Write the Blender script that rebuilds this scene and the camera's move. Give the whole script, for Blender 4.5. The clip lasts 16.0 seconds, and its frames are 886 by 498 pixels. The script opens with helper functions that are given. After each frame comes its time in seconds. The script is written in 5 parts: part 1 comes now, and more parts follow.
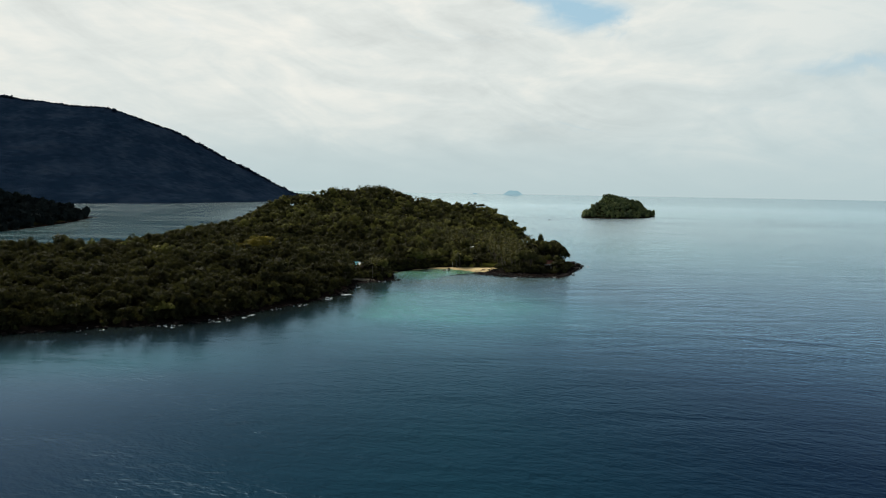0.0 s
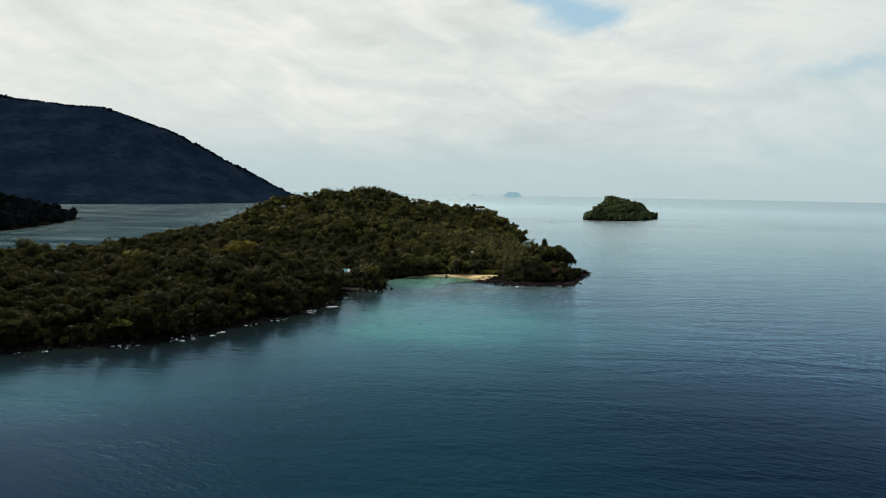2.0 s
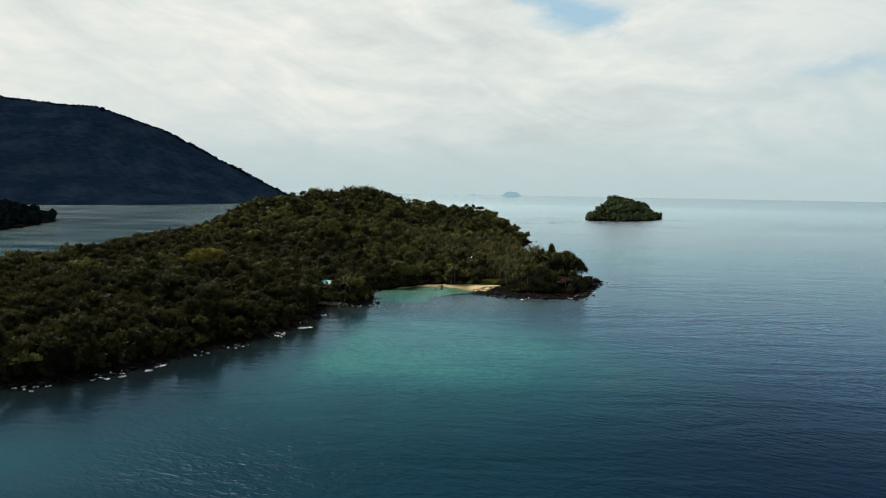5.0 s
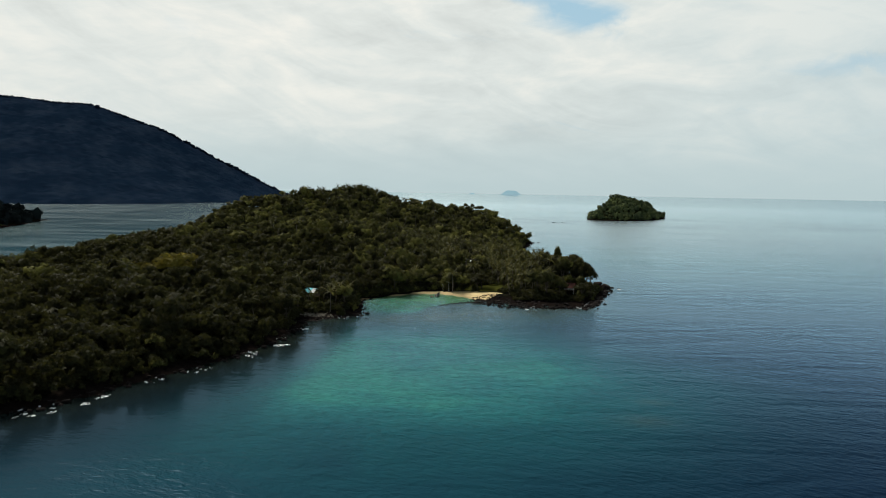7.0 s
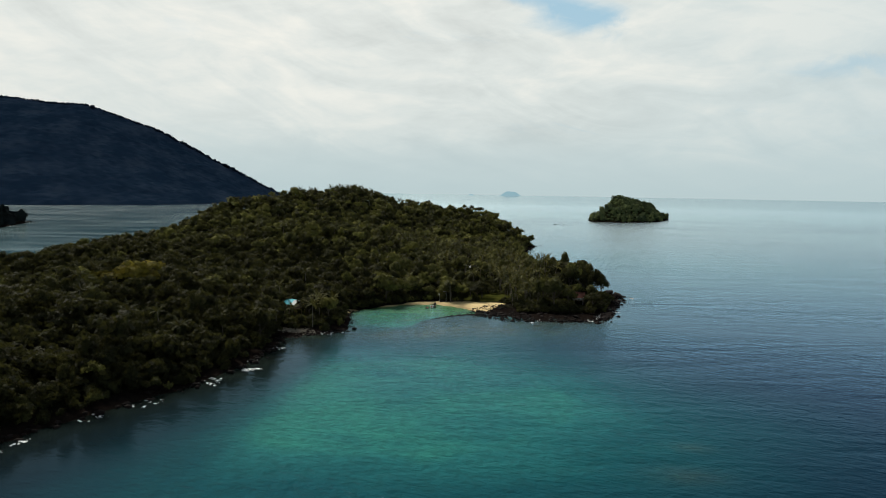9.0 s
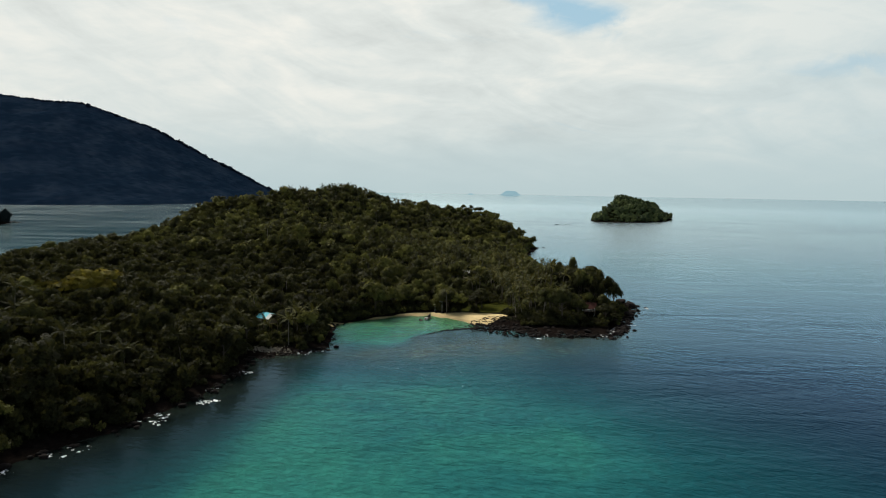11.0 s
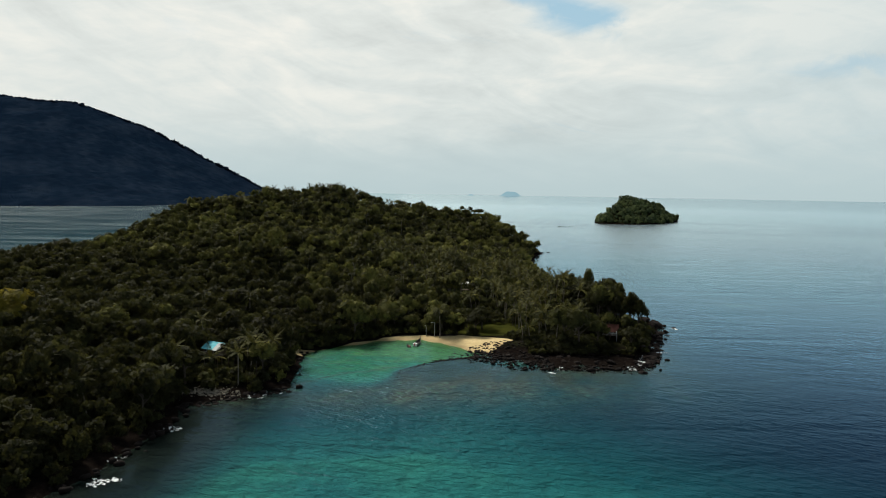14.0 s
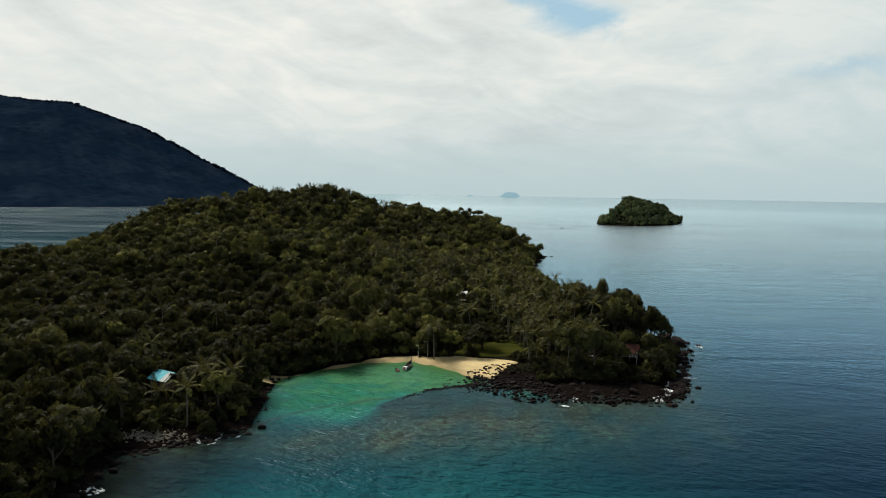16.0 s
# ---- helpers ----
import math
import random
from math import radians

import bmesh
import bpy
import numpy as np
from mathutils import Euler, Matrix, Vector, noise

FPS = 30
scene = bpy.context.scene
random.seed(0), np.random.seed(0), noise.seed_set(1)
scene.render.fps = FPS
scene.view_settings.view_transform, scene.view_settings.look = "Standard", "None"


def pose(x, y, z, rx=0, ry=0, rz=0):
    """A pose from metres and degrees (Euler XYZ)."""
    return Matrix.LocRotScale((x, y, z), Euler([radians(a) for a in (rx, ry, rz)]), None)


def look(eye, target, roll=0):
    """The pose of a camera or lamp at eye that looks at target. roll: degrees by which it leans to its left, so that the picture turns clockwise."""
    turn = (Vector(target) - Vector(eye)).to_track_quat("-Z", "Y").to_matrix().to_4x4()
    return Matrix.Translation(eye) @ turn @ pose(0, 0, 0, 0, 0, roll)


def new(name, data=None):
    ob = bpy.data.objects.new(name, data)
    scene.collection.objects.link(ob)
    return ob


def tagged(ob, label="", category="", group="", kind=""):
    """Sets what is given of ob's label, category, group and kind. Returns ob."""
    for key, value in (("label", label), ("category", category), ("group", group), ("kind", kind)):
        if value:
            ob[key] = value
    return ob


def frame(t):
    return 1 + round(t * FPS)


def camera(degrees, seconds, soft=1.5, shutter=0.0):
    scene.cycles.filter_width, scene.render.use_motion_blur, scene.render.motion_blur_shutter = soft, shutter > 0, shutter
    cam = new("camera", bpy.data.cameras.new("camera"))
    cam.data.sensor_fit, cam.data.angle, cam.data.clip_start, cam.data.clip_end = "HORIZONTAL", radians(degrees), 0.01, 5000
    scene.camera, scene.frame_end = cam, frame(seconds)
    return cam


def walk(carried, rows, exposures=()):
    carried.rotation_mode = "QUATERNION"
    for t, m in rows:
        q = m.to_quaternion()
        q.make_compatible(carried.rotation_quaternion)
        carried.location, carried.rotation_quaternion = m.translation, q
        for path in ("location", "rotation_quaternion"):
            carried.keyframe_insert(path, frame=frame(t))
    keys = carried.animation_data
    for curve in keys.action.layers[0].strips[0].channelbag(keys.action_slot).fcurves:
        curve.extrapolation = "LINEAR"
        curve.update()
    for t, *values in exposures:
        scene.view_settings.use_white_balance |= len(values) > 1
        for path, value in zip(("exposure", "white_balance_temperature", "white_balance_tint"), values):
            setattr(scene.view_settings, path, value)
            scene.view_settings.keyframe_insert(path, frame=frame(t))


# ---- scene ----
cam = camera(66.3, 16.0, soft=1.0)
walk(cam, [
    (0, pose(0.00, 0.00, 62.29, 85.061, -0.935, 0.081)),
    (0.5, pose(0.33, 9.60, 62.36, 85.083, -0.988, 0.069)),
    (1, pose(0.74, 19.17, 62.40, 85.104, -1.025, 0.053)),
    (1.5, pose(1.18, 28.69, 62.41, 85.133, -1.047, 0.034)),
    (2, pose(1.63, 38.15, 62.40, 85.160, -1.064, 0.016)),
    (2.5, pose(2.02, 47.54, 62.38, 85.171, -1.068, -0.002)),
    (3, pose(2.38, 56.88, 62.37, 85.184, -1.056, -0.022)),
    (3.5, pose(2.74, 66.19, 62.35, 85.173, -1.032, -0.038)),
    (4, pose(3.14, 75.48, 62.32, 85.178, -0.997, -0.056)),
    (6.5, pose(5.25, 122.07, 62.32, 85.075, -0.956, -0.155)),
    (7, pose(5.50, 131.42, 62.30, 85.057, -0.969, -0.183)),
    (7.5, pose(5.75, 140.67, 62.24, 85.086, -0.976, -0.210)),
    (8, pose(6.07, 149.80, 62.14, 85.111, -0.978, -0.227)),
    (8.5, pose(6.51, 158.87, 62.01, 85.131, -0.976, -0.245)),
    (9, pose(6.96, 167.90, 61.88, 85.152, -0.965, -0.255)),
    (11.5, pose(9.83, 214.00, 61.76, 85.092, -0.955, -0.276)),
    (12, pose(10.39, 223.08, 61.74, 85.109, -0.937, -0.272)),
    (12.5, pose(10.96, 232.13, 61.72, 85.094, -0.936, -0.273)),
    (13, pose(11.50, 241.09, 61.68, 85.091, -0.940, -0.281)),
    (13.5, pose(11.99, 250.01, 61.62, 85.124, -0.947, -0.285)),
    (14, pose(12.46, 258.94, 61.55, 85.164, -0.953, -0.286)),
    (14.5, pose(12.99, 267.96, 61.51, 85.182, -0.957, -0.302)),
    (15, pose(13.47, 277.00, 61.48, 85.197, -0.952, -0.311)),
    (15.5, pose(13.97, 286.02, 61.43, 85.217, -0.942, -0.319)),
    (16, pose(14.53, 295.05, 61.35, 85.227, -0.932, -0.323)),
], exposures=[(0, 0.0), (16, 0.0)])

# ---- world, sun ----
SUN_DIR = Vector((-0.40, 0.56, 0.725)).normalized()      # towards the sun
sun = new("sun", bpy.data.lights.new("sun", "SUN"))
sun.data.energy, sun.data.angle, sun.data.color = 5.0, radians(18.0), (1.0, 0.93, 0.80)
sun.matrix_world = look((0, 0, 300), Vector((0, 0, 300)) - SUN_DIR)


class Nodes:
    """Short hand for a node tree."""

    def __init__(self, tree):
        self.t = tree
        tree.nodes.clear()

    def add(self, kind, at=None, **links):
        n = self.t.nodes.new(kind)
        for k, v in (at or {}).items():
            if k == "op":
                n.operation = v
            elif k == "blend":
                n.data_type, n.blend_type = "RGBA", v
            elif k == "attr":
                n.attribute_name = v
            elif k == "dims":
                n.noise_dimensions = v
            elif k == "clamp":
                n.use_clamp = v
            elif k == "feature":
                n.feature = v
        for k, v in links.items():
            key = int(k[1:]) if k[0] == "i" and k[1:].isdigit() else k.replace("_", " ")
            self.put(n.inputs[key], v)
        return n

    def put(self, sock, v):
        if hasattr(v, "links"):
            self.t.links.new(v, sock)
        else:
            sock.default_value = v

    def math(self, op, a, b=0.0, c=0.0, clamp=False):
        return self.add("ShaderNodeMath", {"op": op, "clamp": clamp}, i0=a, i1=b, i2=c).outputs[0]

    def mix(self, fac, a, b, blend="MIX"):
        n = self.add("ShaderNodeMix", {"blend": blend})
        self.put(n.inputs[0], fac), self.put(n.inputs[6], a), self.put(n.inputs[7], b)
        return n.outputs[2]

    def ramp(self, fac, *stops):
        n = self.add("ShaderNodeValToRGB", Fac=fac)
        while len(n.color_ramp.elements) < len(stops):
            n.color_ramp.elements.new(0.5)
        for e, (p, c) in zip(n.color_ramp.elements, stops):
            e.position = p
            e.color = (c, c, c, 1) if not hasattr(c, "__len__") else (*c, 1)
        return n.outputs[0]

    def noise(self, vector, scale, detail=4.0, rough=0.55, distortion=0.0):
        return self.add("ShaderNodeTexNoise", Vector=vector, Scale=scale, Detail=detail, Roughness=rough,
                        Distortion=distortion).outputs["Fac"]

    def smooth(self, v, lo, hi):
        n = self.add("ShaderNodeMapRange", Value=v)
        n.interpolation_type = "SMOOTHSTEP"
        n.inputs[1].default_value, n.inputs[2].default_value = lo, hi
        return n.outputs[0]

    def mapped(self, vector, scale=(1, 1, 1), turn=0.0, move=(0, 0, 0)):
        return self.add("ShaderNodeMapping", Vector=vector, Location=move, Rotation=(0, 0, radians(turn)), Scale=scale).outputs[0]


def make_world():
    world = bpy.data.worlds.new("sky")
    world.use_nodes = True
    scene.world = world
    n = Nodes(world.node_tree)
    way = n.add("ShaderNodeTexCoord").outputs["Generated"]
    xyz = n.add("ShaderNodeSeparateXYZ", Vector=way).outputs
    z = n.math("MAXIMUM", xyz[2], 0.004)
    sky = n.add("ShaderNodeTexSky")
    sky.sky_type, sky.sun_disc = "NISHITA", False
    sky.sun_elevation = math.asin(SUN_DIR.z)
    sky.sun_rotation = math.atan2(SUN_DIR.x, SUN_DIR.y)
    sky.air_density, sky.dust_density, sky.ozone_density = 1.0, 1.5, 1.5
    # a high cloud sheet, thin and streaked, its streaks falling away to the east
    ragged = n.math("MULTIPLY", n.math("SUBTRACT", n.noise(way, 11.0, 7, 0.62, 0.8), 0.5), 0.20)
    az0 = n.math("ARCTAN2", xyz[0], xyz[1])
    el0 = n.math("ARCSINE", xyz[2])
    az = n.math("ADD", az0, ragged)
    el = n.math("ADD", el0, n.math("MULTIPLY", ragged, -0.40))
    fall = n.math("MULTIPLY_ADD", az0, 0.20, el0)
    veil = n.add("ShaderNodeCombineXYZ", X=az0, Y=n.math("MULTIPLY", fall, 3.0), Z=0.0).outputs[0]
    puffs = n.add("ShaderNodeCombineXYZ", X=n.math("MULTIPLY", az0, 0.8), Y=n.math("MULTIPLY_ADD", az0, -0.25, n.math("MULTIPLY", el0, 2.4)), Z=3.0).outputs[0]
    big = n.noise(puffs, 3.4, 5, 0.52, 0.7)
    streaks = n.noise(n.mapped(veil, (1, 1, 1), 0, (4.3, 1.7, 0)), 5.0, 9, 0.56, 1.1)
    wisps = n.noise(n.mapped(veil, (0.8, 2.4, 1), 0, (1.1, 6.2, 0)), 7.0, 9, 0.60, 1.4)
    mottle = n.noise(puffs, 13.0, 8, 0.62, 0.5)

    def gap(a, e, wa, we, depth, tilt=0.35):
        da = n.math("DIVIDE", n.math("SUBTRACT", az, radians(a)), radians(wa))
        de = n.math("DIVIDE", n.math("SUBTRACT", el, radians(e)), radians(we))
        de = n.math("ADD", de, n.math("MULTIPLY", da, tilt))
        r = n.math("ADD", n.math("MULTIPLY", da, da), n.math("MULTIPLY", de, de))
        return n.math("MULTIPLY", n.math("EXPONENT", n.math("MULTIPLY", r, -1.0)), depth)

    holes = gap(11.6, 13.9, 4.6, 1.9, 0.40, 0.5)
    for g in ((32, 9.4, 6.5, 1.1, 0.22, -0.2), (-21.0, 12.2, 4.2, 1.0, 0.20, 0.6), (6.0, 16.0, 4, 0.8, 0.3, 0.5), (26, 6.2, 6, 0.5, 0.16, 0.0), (33, 4.6, 7, 0.7, 0.16, 0.0)):
        holes = n.math("ADD", holes, gap(*g))
    holes = n.math("MULTIPLY", holes, n.math("MULTIPLY_ADD", wisps, 1.7, 0.15))
    body = n.math("ADD", n.math("MULTIPLY", big, 0.6), n.math("MULTIPLY", wisps, 0.4))
    # above the view the sheet is made up: open blue away from the sun
    toward = n.add("ShaderNodeVectorMath", {"op": "DOT_PRODUCT"}, i0=way, i1=tuple(SUN_DIR)).outputs["Value"]
    open_sky = n.math("MULTIPLY", n.smooth(z, 0.28, 0.52), n.smooth(toward, 0.90, 0.55))
    cover = n.smooth(n.math("SUBTRACT", n.math("SUBTRACT", body, holes), n.math("MULTIPLY", open_sky, 0.30)), 0.06, 0.40)
    shade = n.math("ADD", n.math("MULTIPLY", big, 0.34), n.math("ADD", n.math("MULTIPLY", streaks, 0.42), n.math("MULTIPLY", mottle, 0.24)))
    cloud = n.ramp(shade, (0.37, (0.55, 0.615, 0.61)), (0.49, (0.72, 0.785, 0.765)), (0.60, (0.93, 0.93, 0.86)))
    # brighter where the veil lies in front of the sun
    glow = n.smooth(toward, 0.05, 1.05)
    cloud = n.mix(n.math("MULTIPLY", glow, 0.36), cloud, (1.02, 0.98, 0.90, 1))
    cloud = n.mix(n.math("MULTIPLY", n.smooth(az0, 0.08, 0.62), 0.45), cloud, (0.56, 0.68, 0.71, 1))
    # the pale bank low over the horizon, then the haze
    bank = n.math("MULTIPLY", n.smooth(n.math("MULTIPLY_ADD", streaks, 0.05, el0), 0.125, 0.055), 0.55)
    cloud = n.mix(bank, cloud, (0.55, 0.665, 0.685, 1))
    haze = n.math("EXPONENT", n.math("MULTIPLY", z, -13.0))
    cloud = n.mix(n.math("MULTIPLY", haze, 0.9), cloud, (0.50, 0.625, 0.645, 1))
    # unseen cloud overhead is dimmed so that near water mirrors a dark sky
    dim = n.math("MULTIPLY", n.smooth(z, 0.26, 0.48), n.smooth(toward, 1.0, 0.62))
    cloud = n.mix(n.math("MULTIPLY", dim, 0.80), cloud, (0.09, 0.15, 0.235, 1))
    blue = n.add("ShaderNodeBackground", Color=n.mix(n.math("MULTIPLY_ADD", open_sky, -0.85, 0.85), sky.outputs[0], (4.6, 7.2, 8.7, 1)), Strength=n.math("MULTIPLY_ADD", open_sky, -0.035, 0.085))
    white = n.add("ShaderNodeBackground", Color=cloud, Strength=0.955)
    mixed = n.add("ShaderNodeMixShader", i0=n.math("MAXIMUM", cover, n.math("MULTIPLY", haze, 0.95)), i1=blue.outputs[0], i2=white.outputs[0])
    n.add("ShaderNodeOutputWorld", Surface=mixed.outputs[0])


make_world()


# ---- materials ----
def material(name):
    m = bpy.data.materials.new(name)
    m.use_nodes = True
    n = Nodes(m.node_tree)
    n.out = n.add("ShaderNodeOutputMaterial")
    return m, n


def surface(n, color, rough=0.7, bump=None, strength=0.4, distance=0.1, metal=0.0, spec=0.3):
    b = n.add("ShaderNodeBsdfPrincipled", Base_Color=color, Roughness=rough, Metallic=metal)
    b.inputs["Specular IOR Level"].default_value = spec
    if bump is not None:
        n.put(b.inputs["Normal"], n.add("ShaderNodeBump", Height=bump, Strength=strength, Distance=distance).outputs[0])
    n.put(n.out.inputs[0], b.outputs[0])
    return b


def place_of(n):
    return n.add("ShaderNodeNewGeometry").outputs["Position"]


def foliage(name, dark, mid, light, sheen=0.14, shine=0.05, scale=1.0, holes=True, rounded=False):
    """Leaves: the tone differs from tree to tree and from clump to clump."""
    m, n = material(name)
    geo = n.add("ShaderNodeNewGeometry")
    tint = n.add("ShaderNodeAttribute", {"attr": "tint"}).outputs["Fac"]
    own = n.math("MULTIPLY_ADD", n.add("ShaderNodeObjectInfo").outputs["Random"], 0.30, -0.15)
    both = n.math("ADD", n.math("ADD", n.math("MULTIPLY", tint, 0.80), own), n.math("MULTIPLY", geo.outputs["Random Per Island"], 0.24))
    col = n.ramp(both, (0.15, dark), (0.55, mid), (0.95, light))
    mott = n.noise(geo.outputs["Position"], 1.7, 3, 0.6)
    col = n.mix(n.math("MULTIPLY", mott, 0.5), col, tuple(0.55 * c for c in dark) + (1,))
    grain = n.noise(geo.outputs["Position"], 2.6 / scale, 2, 0.6)
    bump = n.add("ShaderNodeBump", Height=grain, Strength=1.0, Distance=0.6 * scale).outputs[0]
    if rounded:         # leaves lie along the outside of the crown
        turned = n.add("ShaderNodeVectorTransform", Vector=n.add("ShaderNodeAttribute", {"attr": "outward"}).outputs["Vector"])
        turned.vector_type, turned.convert_from, turned.convert_to = "NORMAL", "OBJECT", "WORLD"
        both = n.add("ShaderNodeVectorMath", {"op": "MULTIPLY_ADD"}, i0=turned.outputs[0], i1=(1.3, 1.3, 1.3), i2=bump).outputs[0]
        bump = n.add("ShaderNodeVectorMath", {"op": "NORMALIZE"}, i0=both).outputs[0]
    b = n.add("ShaderNodeBsdfPrincipled", Base_Color=col, Roughness=0.75, Normal=bump)
    b.inputs["Specular IOR Level"].default_value = shine
    tr = n.add("ShaderNodeBsdfTranslucent", Color=n.mix(0.5, col, light + (1,)))
    mixed = n.add("ShaderNodeMixShader", i0=sheen, i1=b.outputs[0], i2=tr.outputs[0])
    gaps = n.smooth(grain, 0.44, 0.47)
    leafy = n.add("ShaderNodeMixShader", i0=gaps, i1=n.add("ShaderNodeBsdfTransparent").outputs[0], i2=mixed.outputs[0])
    n.put(n.out.inputs[0], leafy.outputs[0] if holes else mixed.outputs[0])
    return m


LEAF = foliage("forest leaves", (0.009, 0.010, 0.005), (0.040, 0.043, 0.016), (0.165, 0.166, 0.040), rounded=True)
PALM_LEAF = foliage("palm leaves", (0.014, 0.017, 0.005), (0.056, 0.060, 0.013), (0.250, 0.225, 0.050), 0.08, 0.12, holes=False)
YELLOW_LEAF = foliage("yellow-green leaves", (0.055, 0.052, 0.009), (0.120, 0.105, 0.015), (0.200, 0.165, 0.026), rounded=True)
# greyed and blued for distance: haze mixed into the leaf colour
HAZED_FAR_LEAF = foliage("hazed distant forest leaves", (0.012, 0.018, 0.020), (0.018, 0.024, 0.024), (0.026, 0.032, 0.030), 0.0, 0.0, 4.0, False)
# paler, cooler green than the near woods, carrying the air's haze in its colour
HAZED_ISLET_LEAF = foliage("hazed islet leaves", (0.030, 0.046, 0.028), (0.070, 0.100, 0.045), (0.150, 0.185, 0.068), rounded=True)

# the blue is distance haze put into the canopy's colour
HAZED_MOUNTAIN_LEAF = foliage("hazed mountain forest canopy", (0.006, 0.014, 0.029), (0.011, 0.021, 0.040), (0.019, 0.031, 0.052), 0.0, 0.0, 14.0, False)
# same colours again, half translucent to lighten the backlit crest crowns
HAZED_CREST_LEAF = foliage("hazed mountain crest leaves", (0.006, 0.014, 0.029), (0.011, 0.021, 0.040), (0.019, 0.031, 0.052), 0.5, 0.0, 14.0, False, True)


def bark_material():
    m, n = material("bark")
    p = place_of(n)
    g = n.noise(n.mapped(p, (1, 1, 0.25)), 6.0, 5, 0.6)
    surface(n, n.ramp(g, (0.3, (0.02, 0.016, 0.012)), (0.7, (0.075, 0.060, 0.045))), 0.85, g, 0.6, 0.05)
    return m


def palm_bark_material():
    m, n = material("palm bark")
    p = place_of(n)
    g = n.noise(n.mapped(p, (1, 1, 4)), 2.2, 4, 0.6)
    surface(n, n.ramp(g, (0.3, (0.07, 0.06, 0.045)), (0.7, (0.17, 0.15, 0.115))), 0.8, g, 0.6, 0.05)
    return m


def ground_material():
    m, n = material("forest floor")
    p = place_of(n)
    a = n.noise(p, 0.12, 5, 0.6)
    b = n.noise(p, 1.4, 5, 0.65)
    col = n.mix(b, n.ramp(a, (0.3, (0.010, 0.010, 0.006)), (0.7, (0.020, 0.018, 0.009))), (0.014, 0.019, 0.007, 1))
    z = n.add("ShaderNodeSeparateXYZ", Vector=p).outputs[2]
    stone = n.ramp(n.noise(p, 0.6, 6, 0.7), (0.35, (0.004, 0.003, 0.003)), (0.7, (0.014, 0.011, 0.009)))
    col = n.mix(n.smooth(z, 2.6, 1.2), col, stone)
    surface(n, col, 1.0, b, 0.8, 0.5, spec=0.0)
    return m


def lawn_material():
    m, n = material("rough grass")
    p = place_of(n)
    a = n.noise(p, 0.10, 4, 0.6)
    b = n.noise(p, 2.5, 5, 0.65)
    col = n.mix(b, n.ramp(a, (0.35, (0.030, 0.033, 0.007)), (0.65, (0.066, 0.066, 0.012))), (0.02, 0.025, 0.007, 1))
    surface(n, col, 1.0, b, 0.8, 0.3, spec=0.0)
    return m


def sand_material():
    m, n = material("pale sand")
    p = place_of(n)
    a = n.noise(p, 0.18, 5, 0.6)
    b = n.noise(p, 3.0, 5, 0.7)
    z = n.add("ShaderNodeSeparateXYZ", Vector=p).outputs[2]
    col = n.ramp(a, (0.3, (0.40, 0.29, 0.13)), (0.7, (0.58, 0.46, 0.23)))
    wet = n.smooth(z, 0.75, 0.2)
    col = n.mix(n.math("MULTIPLY", wet, 0.55), col, (0.22, 0.15, 0.07, 1))
    col = n.mix(n.math("MULTIPLY", n.smooth(b, 0.5, 0.72), 0.6), col, (0.14, 0.10, 0.055, 1))
    surface(n, col, 0.85, b, 0.4, 0.15)
    return m


def rock_material():
    m, n = material("dark shore rock")
    p = place_of(n)
    a = n.noise(p, 0.7, 6, 0.65)
    r = n.add("ShaderNodeObjectInfo").outputs["Random"]
    col = n.ramp(n.math("ADD", n.math("MULTIPLY", a, 0.8), n.math("MULTIPLY", r, 0.2)), (0.3, (0.005, 0.004, 0.004)), (0.60, (0.015, 0.011, 0.010)), (0.85, (0.055, 0.043, 0.036)))
    surface(n, col, 0.9, a, 0.9, 0.4, spec=0.08)
    return m


def plain(name, a, b, scale=3.0, rough=0.6, metal=0.0, bump=0.2):
    """A painted or weathered surface between two tones."""
    m, n = material(name)
    p = place_of(n)
    g = n.noise(p, scale, 5, 0.65)
    surface(n, n.mix(n.smooth(g, 0.35, 0.65), (*a, 1), (*b, 1)), rough, g, bump, 0.03, metal)
    return m


BARK, PALM_BARK, GROUND, LAWN, SAND, ROCK = (bark_material(), palm_bark_material(), ground_material(), lawn_material(),
                                             sand_material(), rock_material())


